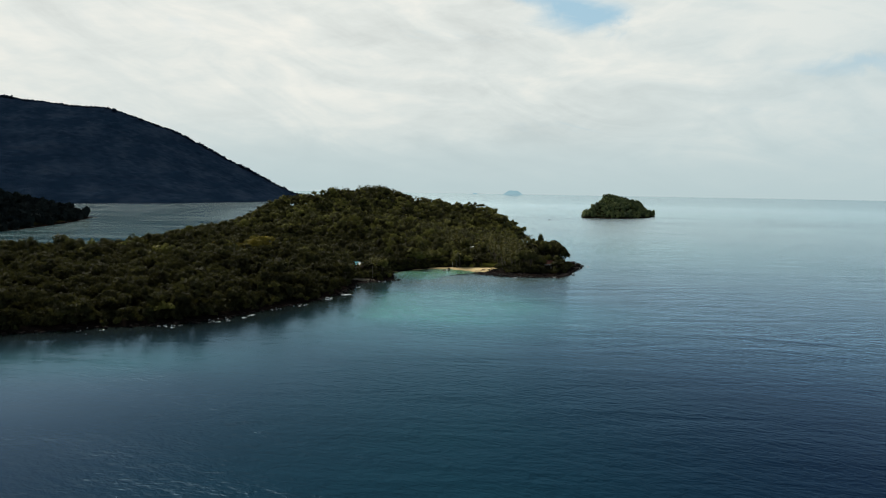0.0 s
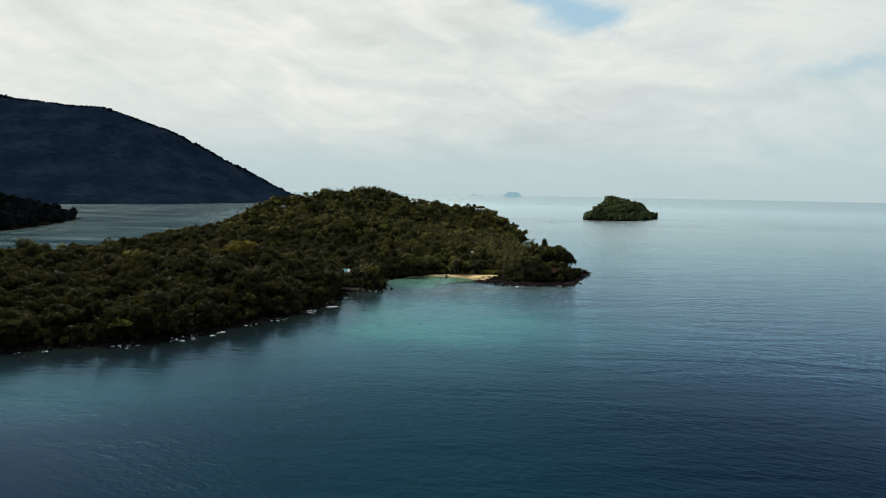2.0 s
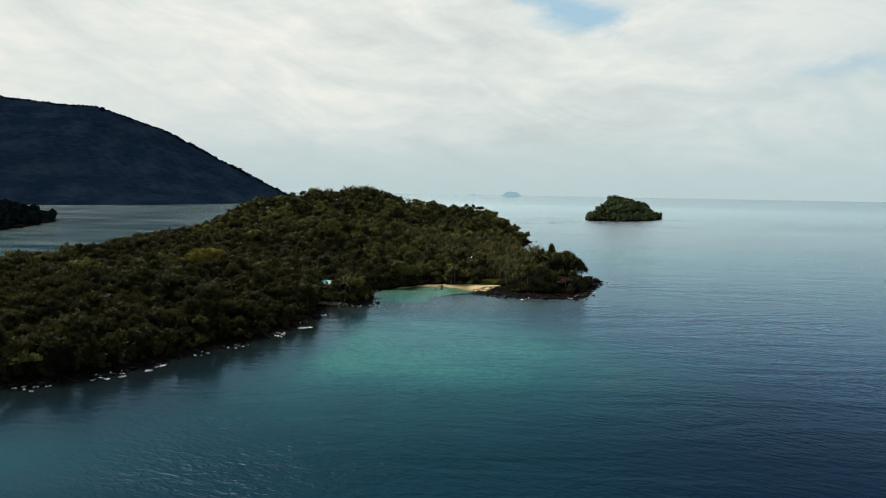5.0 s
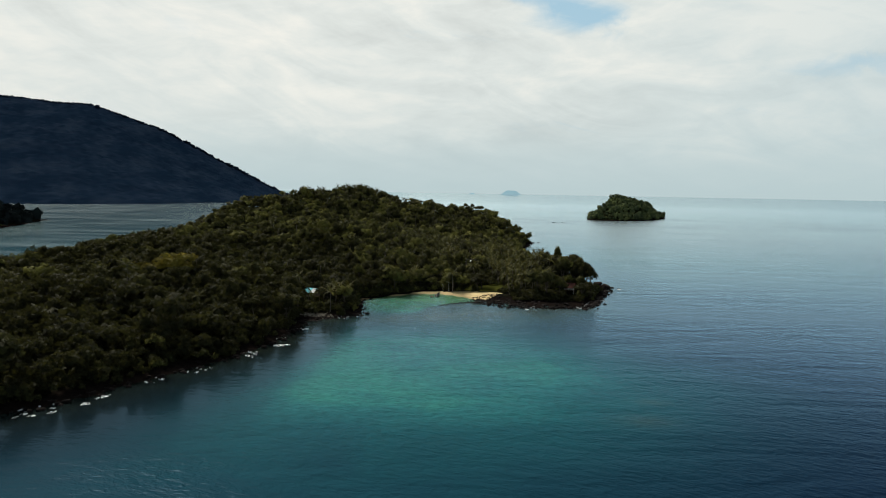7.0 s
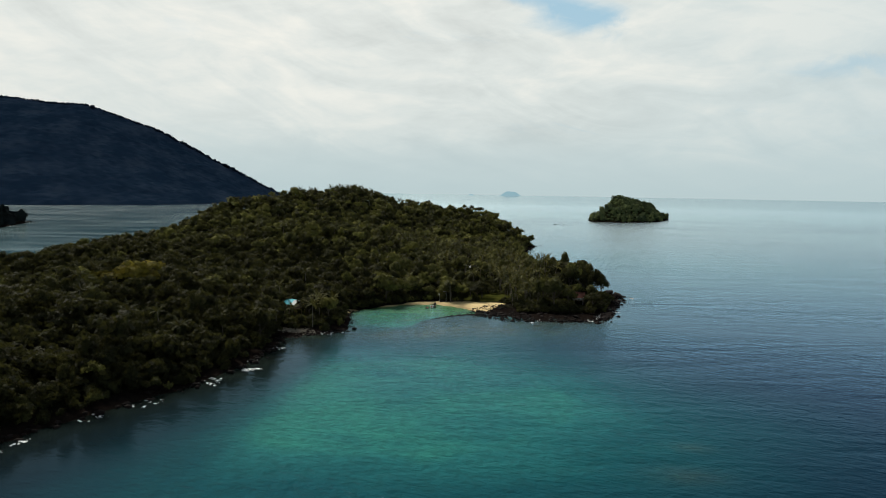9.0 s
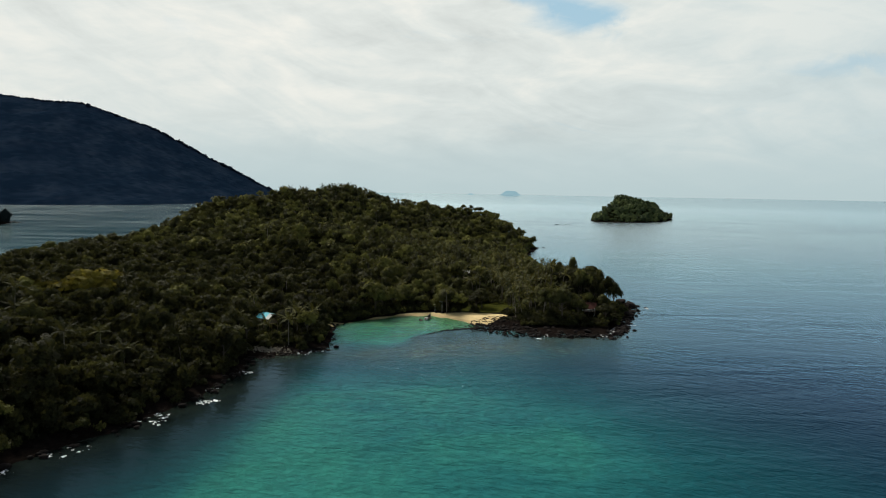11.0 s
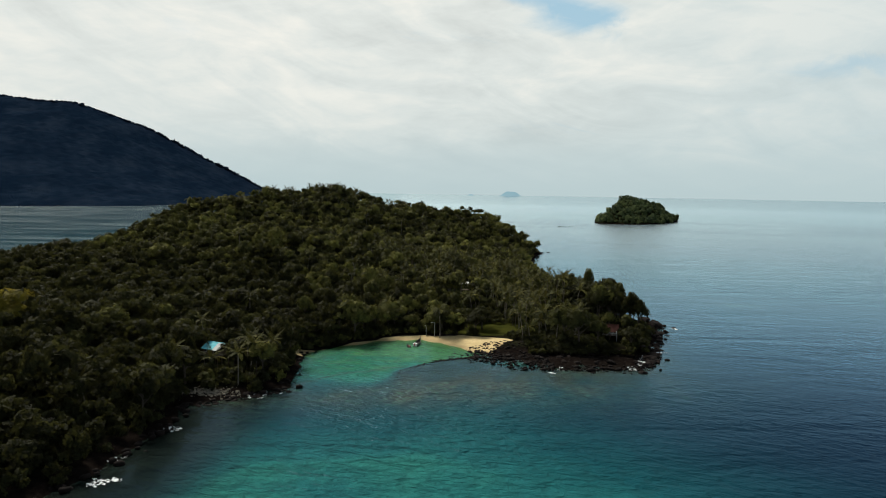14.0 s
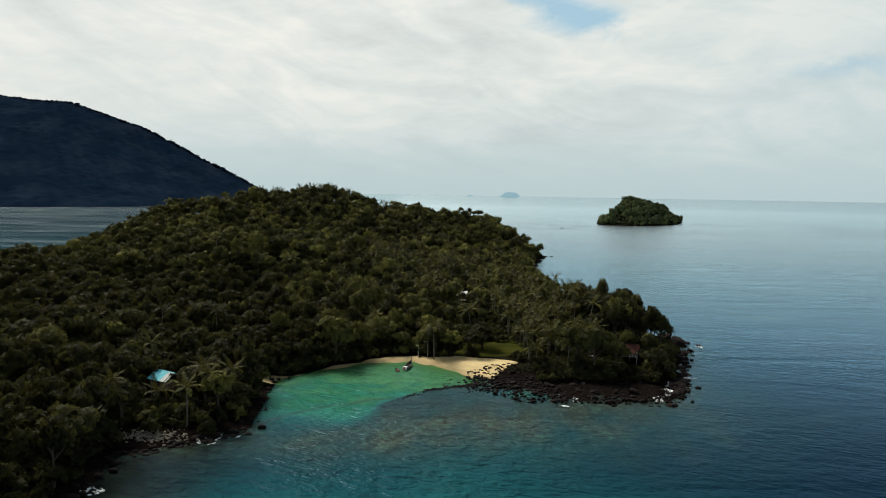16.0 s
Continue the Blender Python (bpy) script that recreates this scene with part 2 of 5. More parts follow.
def water_material():
    m, n = material("sea water")
    p = place_of(n)
    shoal = n.add("ShaderNodeAttribute", {"attr": "shoal"}).outputs["Fac"]      # 0 deep sea, 1 dry edge
    clear = n.add("ShaderNodeAttribute", {"attr": "clear"}).outputs["Fac"]      # how far the bottom shows through
    reef = n.add("ShaderNodeAttribute", {"attr": "reef"}).outputs["Fac"]        # dark coral flat
    calm = n.add("ShaderNodeAttribute", {"attr": "calm"}).outputs["Fac"]
    patch = n.noise(n.mapped(p, (1, 1, 1), 30), 0.022, 5, 0.6, 0.4)
    s = n.math("ADD", shoal, n.math("MULTIPLY", n.math("MULTIPLY", n.math("SUBTRACT", patch, 0.5), 0.4), n.math("MULTIPLY", n.smooth(shoal, 0.05, 0.3), n.smooth(shoal, 0.86, 0.66))))
    col = n.ramp(s, (0.0, (0.0026, 0.0064, 0.0225)), (0.2, (0.005, 0.035, 0.050)), (0.42, (0.006, 0.062, 0.074)), (0.60, (0.013, 0.108, 0.110)), (0.77, (0.028, 0.185, 0.136)), (0.88, (0.016, 0.140, 0.070)), (1.0, (0.060, 0.205, 0.075)))
    drift = n.noise(n.mapped(p, (0.6, 1.6, 1), 15), 0.006, 4, 0.6)
    col = n.mix(n.math("MULTIPLY", drift, 0.3), col, (0.003, 0.012, 0.032, 1))
    bed = n.noise(p, 0.30, 6, 0.72, 0.4)             # weed and coral heads on the bottom of the bay
    bed = n.math("MULTIPLY", n.smooth(bed, 0.42, 0.60), n.smooth(shoal, 0.12, 0.45))
    col = n.mix(n.math("MULTIPLY", bed, 0.30), col, (0.006, 0.034, 0.034, 1))
    coral = n.noise(p, 0.42, 7, 0.75, 0.6)
    flat = n.ramp(coral, (0.34, (0.018, 0.020, 0.014)), (0.52, (0.048, 0.060, 0.046)), (0.68, (0.062, 0.140, 0.094)))
    col = n.mix(n.math("MULTIPLY", reef, n.math("MULTIPLY_ADD", n.smooth(n.noise(p, 0.05, 5, 0.65), 0.35, 0.6), 0.3, 0.7)), col, flat)
    weed = n.add("ShaderNodeAttribute", {"attr": "weed"}).outputs["Fac"]        # black rock, with the wood's shade and reflection painted in
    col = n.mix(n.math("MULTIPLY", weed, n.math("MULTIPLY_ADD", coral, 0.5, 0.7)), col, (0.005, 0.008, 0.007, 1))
    # wind ripples, chop and a long low swell
    line = n.mapped(p, (1, 1, 1), 24)
    rip = n.noise(n.mapped(line, (0.70, 1.15, 1)), 0.64, 3.0, 0.55, 0.4)
    chop = n.noise(n.mapped(line, (0.60, 1.15, 1)), 0.27, 2, 0.5, 0.4)
    swell = n.noise(n.mapped(p, (0.30, 1.0, 1), -14), 0.050, 2, 0.5, 0.8)
    bay = n.add("ShaderNodeAttribute", {"attr": "chop"}).outputs["Fac"]
    lee = n.add("ShaderNodeAttribute", {"attr": "lee"}).outputs["Fac"]
    rip = n.math("MULTIPLY", rip, n.math("MULTIPLY_ADD", lee, -1.1, 1.25))
    chop = n.math("MULTIPLY", chop, n.math("MULTIPLY_ADD", bay, 1.1, n.math("MULTIPLY_ADD", lee, -1.2, 1.8)))
    h = n.math("ADD", rip, n.math("ADD", chop, n.math("MULTIPLY", swell, 4.2)))
    gust = n.noise(n.mapped(line, (0.5, 1.4, 1), 0, (40, 9, 0)), 0.006, 5, 0.65)
    force = n.math("MULTIPLY_ADD", n.smooth(gust, 0.38, 0.62), 0.85, 0.38)
    force = n.math("MULTIPLY", force, n.math("MULTIPLY_ADD", calm, -0.40, n.math("MULTIPLY_ADD", bay, 0.45, 0.58)))
    shelter = n.add("ShaderNodeAttribute", {"attr": "shelter"}).outputs["Fac"]      # lower waves along the wooded shore
    force = n.math("MULTIPLY", force, n.math("MULTIPLY_ADD", shelter, -0.70, 1.0))
    force = n.math("MULTIPLY", force, n.math("MULTIPLY_ADD", n.add("ShaderNodeAttribute", {"attr": "far"}).outputs["Fac"], -0.65, 1.0))
    streak = n.smooth(n.noise(n.mapped(p, (0.22, 1.0, 1), 8), 0.022, 6, 0.62), 0.36, 0.66)
    force = n.math("MULTIPLY", force, n.math("MULTIPLY_ADD", lee, n.math("MULTIPLY_ADD", streak, 0.5, -0.5), 1.0))
    sheen = n.math("MULTIPLY_ADD", lee, n.math("MULTIPLY_ADD", streak, 0.05, -0.13), n.math("MULTIPLY_ADD", shelter, -0.15, 0.22))
    bump = n.add("ShaderNodeBump", Height=h, Strength=force, Distance=0.34).outputs[0]
    deep = n.add("ShaderNodeBump", Height=h, Strength=n.math("MULTIPLY_ADD", bay, 0.5, 0.5), Distance=1.2).outputs[0]       # light focused and spread by the waves
    body = n.add("ShaderNodeBsdfDiffuse", Color=col, Normal=deep)
    see = n.add("ShaderNodeBsdfTransparent", Color=(0.50, 0.84, 0.48, 1))
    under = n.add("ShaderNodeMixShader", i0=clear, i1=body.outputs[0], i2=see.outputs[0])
    fres = n.add("ShaderNodeFresnel", IOR=1.333, Normal=bump).outputs[0]
    level = n.add("ShaderNodeFresnel", IOR=1.333).outputs[0]
    tone = n.mix(n.smooth(level, 0.12, 0.75), (0.44, 0.72, 1.0, 1), (0.80, 0.95, 1.0, 1))
    gloss = n.add("ShaderNodeBsdfGlossy", Color=tone, Roughness=sheen, Normal=bump)
    fres = n.math("MINIMUM", fres, n.math("MULTIPLY_ADD", level, 2.2, 0.06))        # steep wave backs hide behind the crests
    fres = n.math("MULTIPLY", fres, n.math("MULTIPLY_ADD", n.smooth(level, 0.05, 0.36), 0.89, 0.11))     # shine cut where the sea is looked down on, tuned to darken near water
    top = n.add("ShaderNodeMixShader", i0=fres, i1=under.outputs[0], i2=gloss.outputs[0])
    n.put(n.out.inputs[0], top.outputs[0])
    return m


WATER = water_material()


# ---- mesh helpers ----
def mesh_of(name, verts, faces, mat, smooth=False):
    me = bpy.data.meshes.new(name)
    verts, faces = np.asarray(verts, dtype=np.float32), np.asarray(faces, dtype=np.int32)
    k = faces.shape[1]
    me.vertices.add(len(verts))
    me.vertices.foreach_set("co", verts.ravel())
    me.loops.add(faces.size)
    me.loops.foreach_set("vertex_index", faces.ravel())
    me.polygons.add(len(faces))
    me.polygons.foreach_set("loop_start", np.arange(0, faces.size, k, dtype=np.int32))
    if smooth:
        me.polygons.foreach_set("use_smooth", np.ones(len(faces), dtype=bool))
    me.update(calc_edges=True)
    me.validate()
    me.materials.append(mat)
    return me


def vectors(me, name, values):
    me.attributes.new(name, "FLOAT_VECTOR", "POINT").data.foreach_set("vector", np.asarray(values, dtype=np.float32).ravel())


def floats(me, name, values):
    me.attributes.new(name, "FLOAT", "POINT").data.foreach_set("value", np.asarray(values, dtype=np.float32))


def part(name, bm, mat, parent=None, label="", smooth=False):
    me = bpy.data.meshes.new(name)
    bm.to_mesh(me)
    bm.free()
    me.materials.append(mat)
    if smooth:
        me.polygons.foreach_set("use_smooth", np.ones(len(me.polygons), dtype=bool))
    ob = new(name, me)
    ob.parent = parent
    return tagged(ob, label)


def thing(name, m, label, category, group=""):
    ob = new(name)
    ob.matrix_world = m
    return tagged(ob, label, category, group)


# ---- the lie of the land ----
SHORE = [(-420, 170), (-300, 222), (-225, 255), (-183, 276), (-155, 290), (-123, 302), (-103, 320), (-84, 352), (-72, 371), (-61, 397), (-57, 430), (-60, 446),
         (-46, 455), (-34, 464), (-35, 480), (-38, 500), (-35, 516), (-12, 533), (6, 537), (20, 526), (30, 514), (39, 505), (53, 495), (70, 493), (85, 493), (92, 506),
         (98, 527), (112, 560), (116, 574), (104, 604), (92, 650), (84, 720), (84, 795), (95, 860), (106, 915), (117, 950), (98, 1020), (60, 1090), (-60, 1120),
         (-190, 1060), (-265, 930), (-285, 780), (-275, 660), (-290, 540), (-340, 380), (-440, 260)]
# hills: x, y, half width, half length, height
HILLS = [(-95, 915, 80, 120, 51), (-190, 850, 58, 100, 37), (-150, 890, 40, 100, 40), (82, 965, 30, 70, 22), (-15, 955, 50, 90, 34), (40, 1000, 55, 90, 29), (-222, 640, 60, 100, 12), (-270, 390, 70, 120, 11),
         (-140, 450, 50, 70, 12), (-100, 720, 90, 90, 24), (81, 571, 15, 24, 15), (96, 560, 16, 24, 7)]


def shore_distance(x, y, ring):
    """Metres from the shoreline, positive on land."""
    best = np.full(x.shape, 1e9)
    inside = np.zeros(x.shape, dtype=bool)
    for (ax, ay), (bx, by) in zip(ring, ring[1:] + ring[:1]):
        dx, dy = bx - ax, by - ay
        s = np.clip(((x - ax) * dx + (y - ay) * dy) / (dx * dx + dy * dy), 0, 1)
        best = np.minimum(best, np.hypot(x - ax - s * dx, y - ay - s * dy))
        if dy:
            inside ^= ((ay > y) != (by > y)) & (x < ax + (y - ay) * dx / dy)
    return np.where(inside, best, -best)


def wobble(x, y, size, seed=0):
    """Cheap smooth noise of about +-1."""
    r = np.random.RandomState(seed)
    out = 0
    for k in range(7):
        a, f = r.uniform(0, 6.28), 6.28 / size * r.uniform(0.6, 1.9)
        out = out + np.sin(f * (x * math.cos(a) + y * math.sin(a)) + r.uniform(0, 6.28))
    return out / 3.2


def ramp01(v, lo, hi):
    s = np.clip((v - lo) / (hi - lo), 0, 1)
    return s * s * (3 - 2 * s)


def land_height(x, y, ring=SHORE, hills=HILLS):
    d = shore_distance(x, y, ring) + 1.6 * wobble(x, y, 14, 3)
    total = 0
    for hx, hy, wx, wy, h in hills:
        total = total + (h * np.exp(-((x - hx) / wx) ** 2 - ((y - hy) / wy) ** 2)) ** 3
    total = total ** (1 / 3)
    bank = 2.6 * (1 - np.exp(-np.maximum(d, 0) / 7))
    bare = np.exp(-((x - 12) / 40) ** 2 - ((y - 545) / 26) ** 2)         # the low beach and the grass behind it
    z = bank * (1 - 0.45 * bare) + total * ramp01(d, 0, 45) * (1 - 0.75 * bare) + 0.5 * wobble(x, y, 30, 5) * ramp01(d, 4, 30)
    foot = ramp01(521 - y, 0, 6) * ramp01(x, 30, 42) * ramp01(y, 470, 480)       # the rocky foot of the point
    z = z * (1 - 0.75 * foot) + 0.35 * foot * wobble(x, y, 5, 14)
    return np.where(d > 0, z, np.maximum(d * 0.16, -9.0))


def sheet(x0, x1, y0, y1, step):
    xs, ys = np.arange(x0, x1 + step, step), np.arange(y0, y1 + step, step)
    gx, gy = np.meshgrid(xs, ys)
    w = len(xs)
    i = np.arange(w * len(ys)).reshape(gx.shape)
    faces = np.stack([i[:-1, :-1], i[:-1, 1:], i[1:, 1:], i[1:, :-1]], -1).reshape(-1, 4)
    return gx.ravel(), gy.ravel(), faces


def beach_back(x):
    """Where the sand ends under the trees."""
    return np.interp(x, (-40, -33, -20, -10, -2, 8, 22, 34, 46), (512.5, 515, 528, 536, 540, 541, 540.5, 536, 530))


def beach_edge(x, y):
    back = beach_back(x) + 0.5 * wobble(x, y, 11, 12)
    return np.minimum.reduce([back - y, x + 42, 33 - x + 0.6 * (y - 515) * (x > 20), y - 506.0]) / 2.0


def lawn_edge(x, y):
    return (1 - ((x - 36) / 27) ** 2 - ((y - 555) / 15) ** 2) * 6


def make_island():
    x, y, f = sheet(-460, 150, 150, 1150, 4)
    z = land_height(x, y) - 0.7 * ramp01(beach_edge(x, y), 0.2, 1.0) - 0.5 * ramp01(lawn_edge(x, y), 0.5, 2.0)
    keep = (z[f] > -6).any(1)
    ob = new("ground", mesh_of("ground", np.stack([x, y, z], 1), f[keep], GROUND, True))
    tagged(ob, "dark forest floor of the wooded island", "ground", kind="structure")


make_island()


def make_sea():
    """One round sheet; towards its rim it lifts a little, so that its edge stands where the sea horizon stands."""
    cx, cy, far = 12.0, 440.0, 4530.0
    rings, r = [0.01, 0.5], 0.5
    while r < far:
        r += max(1.3, 0.017 * r) if r < 420 else 0.045 * r
        rings.append(min(r, far))
    turns = 440
    a = np.linspace(0, 2 * math.pi, turns, endpoint=False)
    R, A = np.meshgrid(np.array(rings), a, indexing="ij")
    x, y = (cx + R * np.cos(A)).ravel(), (cy + R * np.sin(A)).ravel()
    z = 43.0 * np.clip((R.ravel() - 3000) / (far - 3000), 0, 1) ** 1.6
    k = np.arange(len(rings) * turns).reshape(R.shape)
    k2 = np.roll(k, -1, 1)
    f = np.stack([k[:-1], k[1:], k2[1:], k2[:-1]], -1).reshape(-1, 4)
    d = -shore_distance(x, y, SHORE)
    me = mesh_of("water", np.stack([x, y, z], 1), f, WATER, True)
    # depth of water: a green lagoon behind a reef bar, a turquoise bay outside it, deep sea beyond
    out = np.maximum(d, 0)
    bar = np.interp(y, (440, 450, 466, 489, 502, 509, 530), (-20, -13, -5, 1, 12.5, 28, 36))      # x of the reef bar
    inner = ramp01((bar - x + 0.9 * wobble(x, y, 16, 4)) / (1 + 0.16 * np.maximum(500 - y, 0)), -0.8, 1.4) * ramp01(y, 452, 488) * (out < 60) * (x > -60)
    bay = np.exp(-((x - 6 - 0.15 * (y - 400)) / np.where(x > 6, np.clip(80 - 0.3 * (y - 330), 54, 80), 78)) ** 2 - ((y - 366) / 62) ** 2) * ramp01(x, -92, -28)
    shelf = np.exp(-out / 24)
    # the last term lightens near water in place of a mirrored sun-side glow
    shoal = 0.16 * shelf + 0.58 * np.clip(1.45 * bay, 0, 1) ** 0.9 + 0.12 * np.exp(-((x + 5) / 75) ** 2) * ramp01(450 - y, 0, 60)
    shoal += 0.24 * np.exp(-((x - 26) / 50) ** 2 - ((y - 474) / 36) ** 2)
    shoal = np.minimum(shoal, 0.64)
    lagoon = 0.84 + 0.16 * np.exp(-np.maximum(514 - y - 0.25 * x, 0) / 7) + 0.05 * wobble(x, y, 12, 5)
    shoal = shoal * (1 - inner) + lagoon * inner
    shoal += 0.42 * np.exp(-((x - 180) / 230) ** 2 - ((y - 770) / 215) ** 2)
    shoal += 0.22 * np.exp(-((x + 135) / 60) ** 2 - ((y - 240) / 26) ** 2)
    reef = (np.exp(-((x - 38) / 50) ** 2 - ((y - 483) / 28) ** 2) + 0.9 * np.exp(-((x - 1 - 0.8 * (y - 462)) / 26) ** 2 - ((y - 462) / 15) ** 2)) * (1 - inner) * (0.75 + 0.25 * wobble(x, y, 20, 6))
    # off the western wood: brown reef, plus tree shade and reflection painted dark
    reef += 0.9 * np.exp(-out / 5.5) * (1 - inner) + 0.45 * np.exp(-(out / 26) ** 2) * ramp01(-x, 24, 44) * ramp01(485 - y, 0, 25) * ramp01(y, 345, 420)
    shoal *= 1 - 0.85 * np.exp(-(out / 30) ** 2) * ramp01(-x, 30, 48) * ramp01(486 - y, 0, 22)
    shoal += 0.08 * np.exp(-((out - 52) / 30) ** 2) * ramp01(-x, 5, 45) * ramp01(460 - y, 0, 40)
    seam = np.interp(x, (-36, -33, -20, -6, 4), (462, 468, 482, 490, 494)) + 0.8 * wobble(x, y, 9, 3)
    reef += 0.5 * np.exp(-((y - seam) / 1.1) ** 2) * ramp01(x, -38, -32) * ramp01(-x, -5, 3)
    for px, py, pr in ((63, 313, 5), (184, 637, 7), (70, 330, 3)):
        reef += 0.28 * np.exp(-((x - px) / (1.6 * pr)) ** 2 - ((y - py) / pr) ** 2)
    green = np.exp(-((x - 42) / 16) ** 2 - ((y - 499) / 6) ** 2) * (out > 0)      # a pale sandy patch in front of the rocks
    reef *= 1 - 0.65 * green
    shoal = np.maximum(shoal, 0.80 * green)
    clear = 0.9 * np.exp(-out / (2.0 + 2.5 * inner)) * (0.25 + 0.75 * inner) + 0.25 * np.clip(reef, 0, 1) * (y > 475)
    near = np.hypot(x - 12, y - 460) < 420
    lee = ramp01(-x, 180, 320) * ramp01(y, 380, 520)        # the sheltered channel behind the island
    calm = np.maximum(0.45 * ramp01(y, 420, 900) * ramp01(x, -260, 20) * (1 - 0.8 * ramp01(y, 1100, 1500)), lee * 0.65)
    floats(me, "shoal", np.clip(shoal + 0.36 * lee, 0, 1))
    floats(me, "clear", np.clip(clear, 0, 0.9) * near)
    floats(me, "reef", np.clip(reef, 0, 0.95) * near)
    floats(me, "calm", calm)
    floats(me, "lee", lee)
    floats(me, "far", ramp01(np.hypot(x, y), 1000, 2800))
    # painted dark band of rock, tree shade and reflection along the western shore
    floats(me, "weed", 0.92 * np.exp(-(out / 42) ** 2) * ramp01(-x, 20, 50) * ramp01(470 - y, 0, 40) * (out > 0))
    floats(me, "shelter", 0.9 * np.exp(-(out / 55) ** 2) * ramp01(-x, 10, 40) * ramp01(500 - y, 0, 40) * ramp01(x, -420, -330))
    floats(me, "chop", np.maximum(0.8 * np.exp(-((x + 5) / 78) ** 2 - ((y - 435) / 80) ** 2), 0.10 * ramp01(y, 1200, 1500)))        # short waves
    tagged(new("water", me), "teal to navy sea, shallow and turquoise off the beach", "sea", kind="structure")


make_sea()


# ---- woods ----
def clump_cloud(rng, lobes, count, size):
    """Leaf clumps, each a bent four-sided piece, over a set of lobes (x, y, z, radius, flatness)."""
    lobes = np.array(lobes, dtype=float)
    area = lobes[:, 3] ** 2
    which = rng.choice(len(lobes), count, p=area / area.sum())
    L = lobes[which]
    n = rng.normal(size=(count, 3))
    n[:, 2] = np.abs(n[:, 2]) * 1.1 - 0.35
    n /= np.linalg.norm(n, axis=1)[:, None]
    c = L[:, :3] + n * (L[:, 3] * rng.uniform(0.55, 1.22, count))[:, None] * np.stack([np.ones(count), np.ones(count), L[:, 4]], 1)
    nn = n + rng.normal(scale=0.42, size=(count, 3))
    nn /= np.linalg.norm(nn, axis=1)[:, None]
    u = np.cross(nn, rng.normal(size=(count, 3)))
    u /= np.linalg.norm(u, axis=1)[:, None]
    v = np.cross(nn, u)
    s = (size * rng.uniform(0.6, 1.35, count))[:, None]
    quad = []
    for a, b in ((-1, -0.55), (0.35, -1), (1, 0.5), (-0.4, 1)):
        quad.append(c + s * (u * (a + rng.uniform(-0.3, 0.3, (count, 1))) + v * (b + rng.uniform(-0.3, 0.3, (count, 1)))
                             + nn * rng.uniform(-0.45, 0.25, (count, 1))))
    verts = np.stack(quad, 1).reshape(-1, 3)
    faces = np.arange(count * 4).reshape(-1, 4)
    whole = c / np.maximum(np.linalg.norm(c, axis=1), 0.2)[:, None]
    out = n * 0.65 + whole * 0.35 + (0, 0, 0.15) + rng.normal(scale=0.12, size=(count, 3))
    out /= np.linalg.norm(out, axis=1)[:, None]
    return verts, faces, np.repeat(out, 4, 0)


def crown_shape(seed, count=90, size=0.26, flat=0.75, spread=0.55, lobes=6):
    """A crown of unit radius with its middle at the origin."""
    rng = np.random.RandomState(seed)
    ls = [(0, 0, 0, 0.62, flat)]
    for k in range(lobes):
        a = 6.28 * k / lobes + rng.uniform(-0.5, 0.5)
        r = spread * rng.uniform(0.7, 1.2)
        ls.append((r * math.cos(a), r * math.sin(a), rng.uniform(-0.28, 0.30), rng.uniform(0.30, 0.50), flat))
    ls.append((rng.uniform(-0.2, 0.2), rng.uniform(-0.2, 0.2), 0.38, 0.40, flat))
    return clump_cloud(rng, ls, count, size)


def joined(shapes, spots, rng):
    """Shapes set at spots (x, y, z, radius, height scale, tint), as one set of vertices and faces."""
    V, F, T, N, base = [], [], [], [], 0
    pick = rng.randint(0, len(shapes), len(spots))
    turn = rng.uniform(0, 6.28, len(spots))
    for (x, y, z, r, h, tint), k, a in zip(spots, pick, turn):
        v, f, o = shapes[k]
        c, s = math.cos(a), math.sin(a)
        N.append(np.stack([o[:, 0] * c - o[:, 1] * s, o[:, 0] * s + o[:, 1] * c, o[:, 2]], 1))
        V.append(np.stack([x + r * (v[:, 0] * c - v[:, 1] * s), y + r * (v[:, 0] * s + v[:, 1] * c), z + h * v[:, 2]], 1))
        F.append(f + base)
        T.append(np.full(len(v), tint))
        base += len(v)
    return np.concatenate(V), np.concatenate(F), np.concatenate(T), np.concatenate(N)


def spots_on(rng, ring, hills, box, step, clear, rmin, rmax, jitter=0.42, inset=3.0):
    x0, x1, y0, y1 = box
    gx, gy = np.meshgrid(np.arange(x0, x1, step), np.arange(y0, y1, step))
    gx[1::2] += step / 2
    x = (gx + rng.uniform(-jitter, jitter, gx.shape) * step).ravel()
    y = (gy + rng.uniform(-jitter, jitter, gy.shape) * step).ravel()
    d = shore_distance(x, y, ring)
    ok = (d > inset) & ~clear(x, y)
    x, y = x[ok], y[ok]
    return x, y, land_height(x, y, ring, hills), rng.uniform(rmin, rmax, len(x)) * (1 + 0.25 * wobble(x, y, 40, 8))


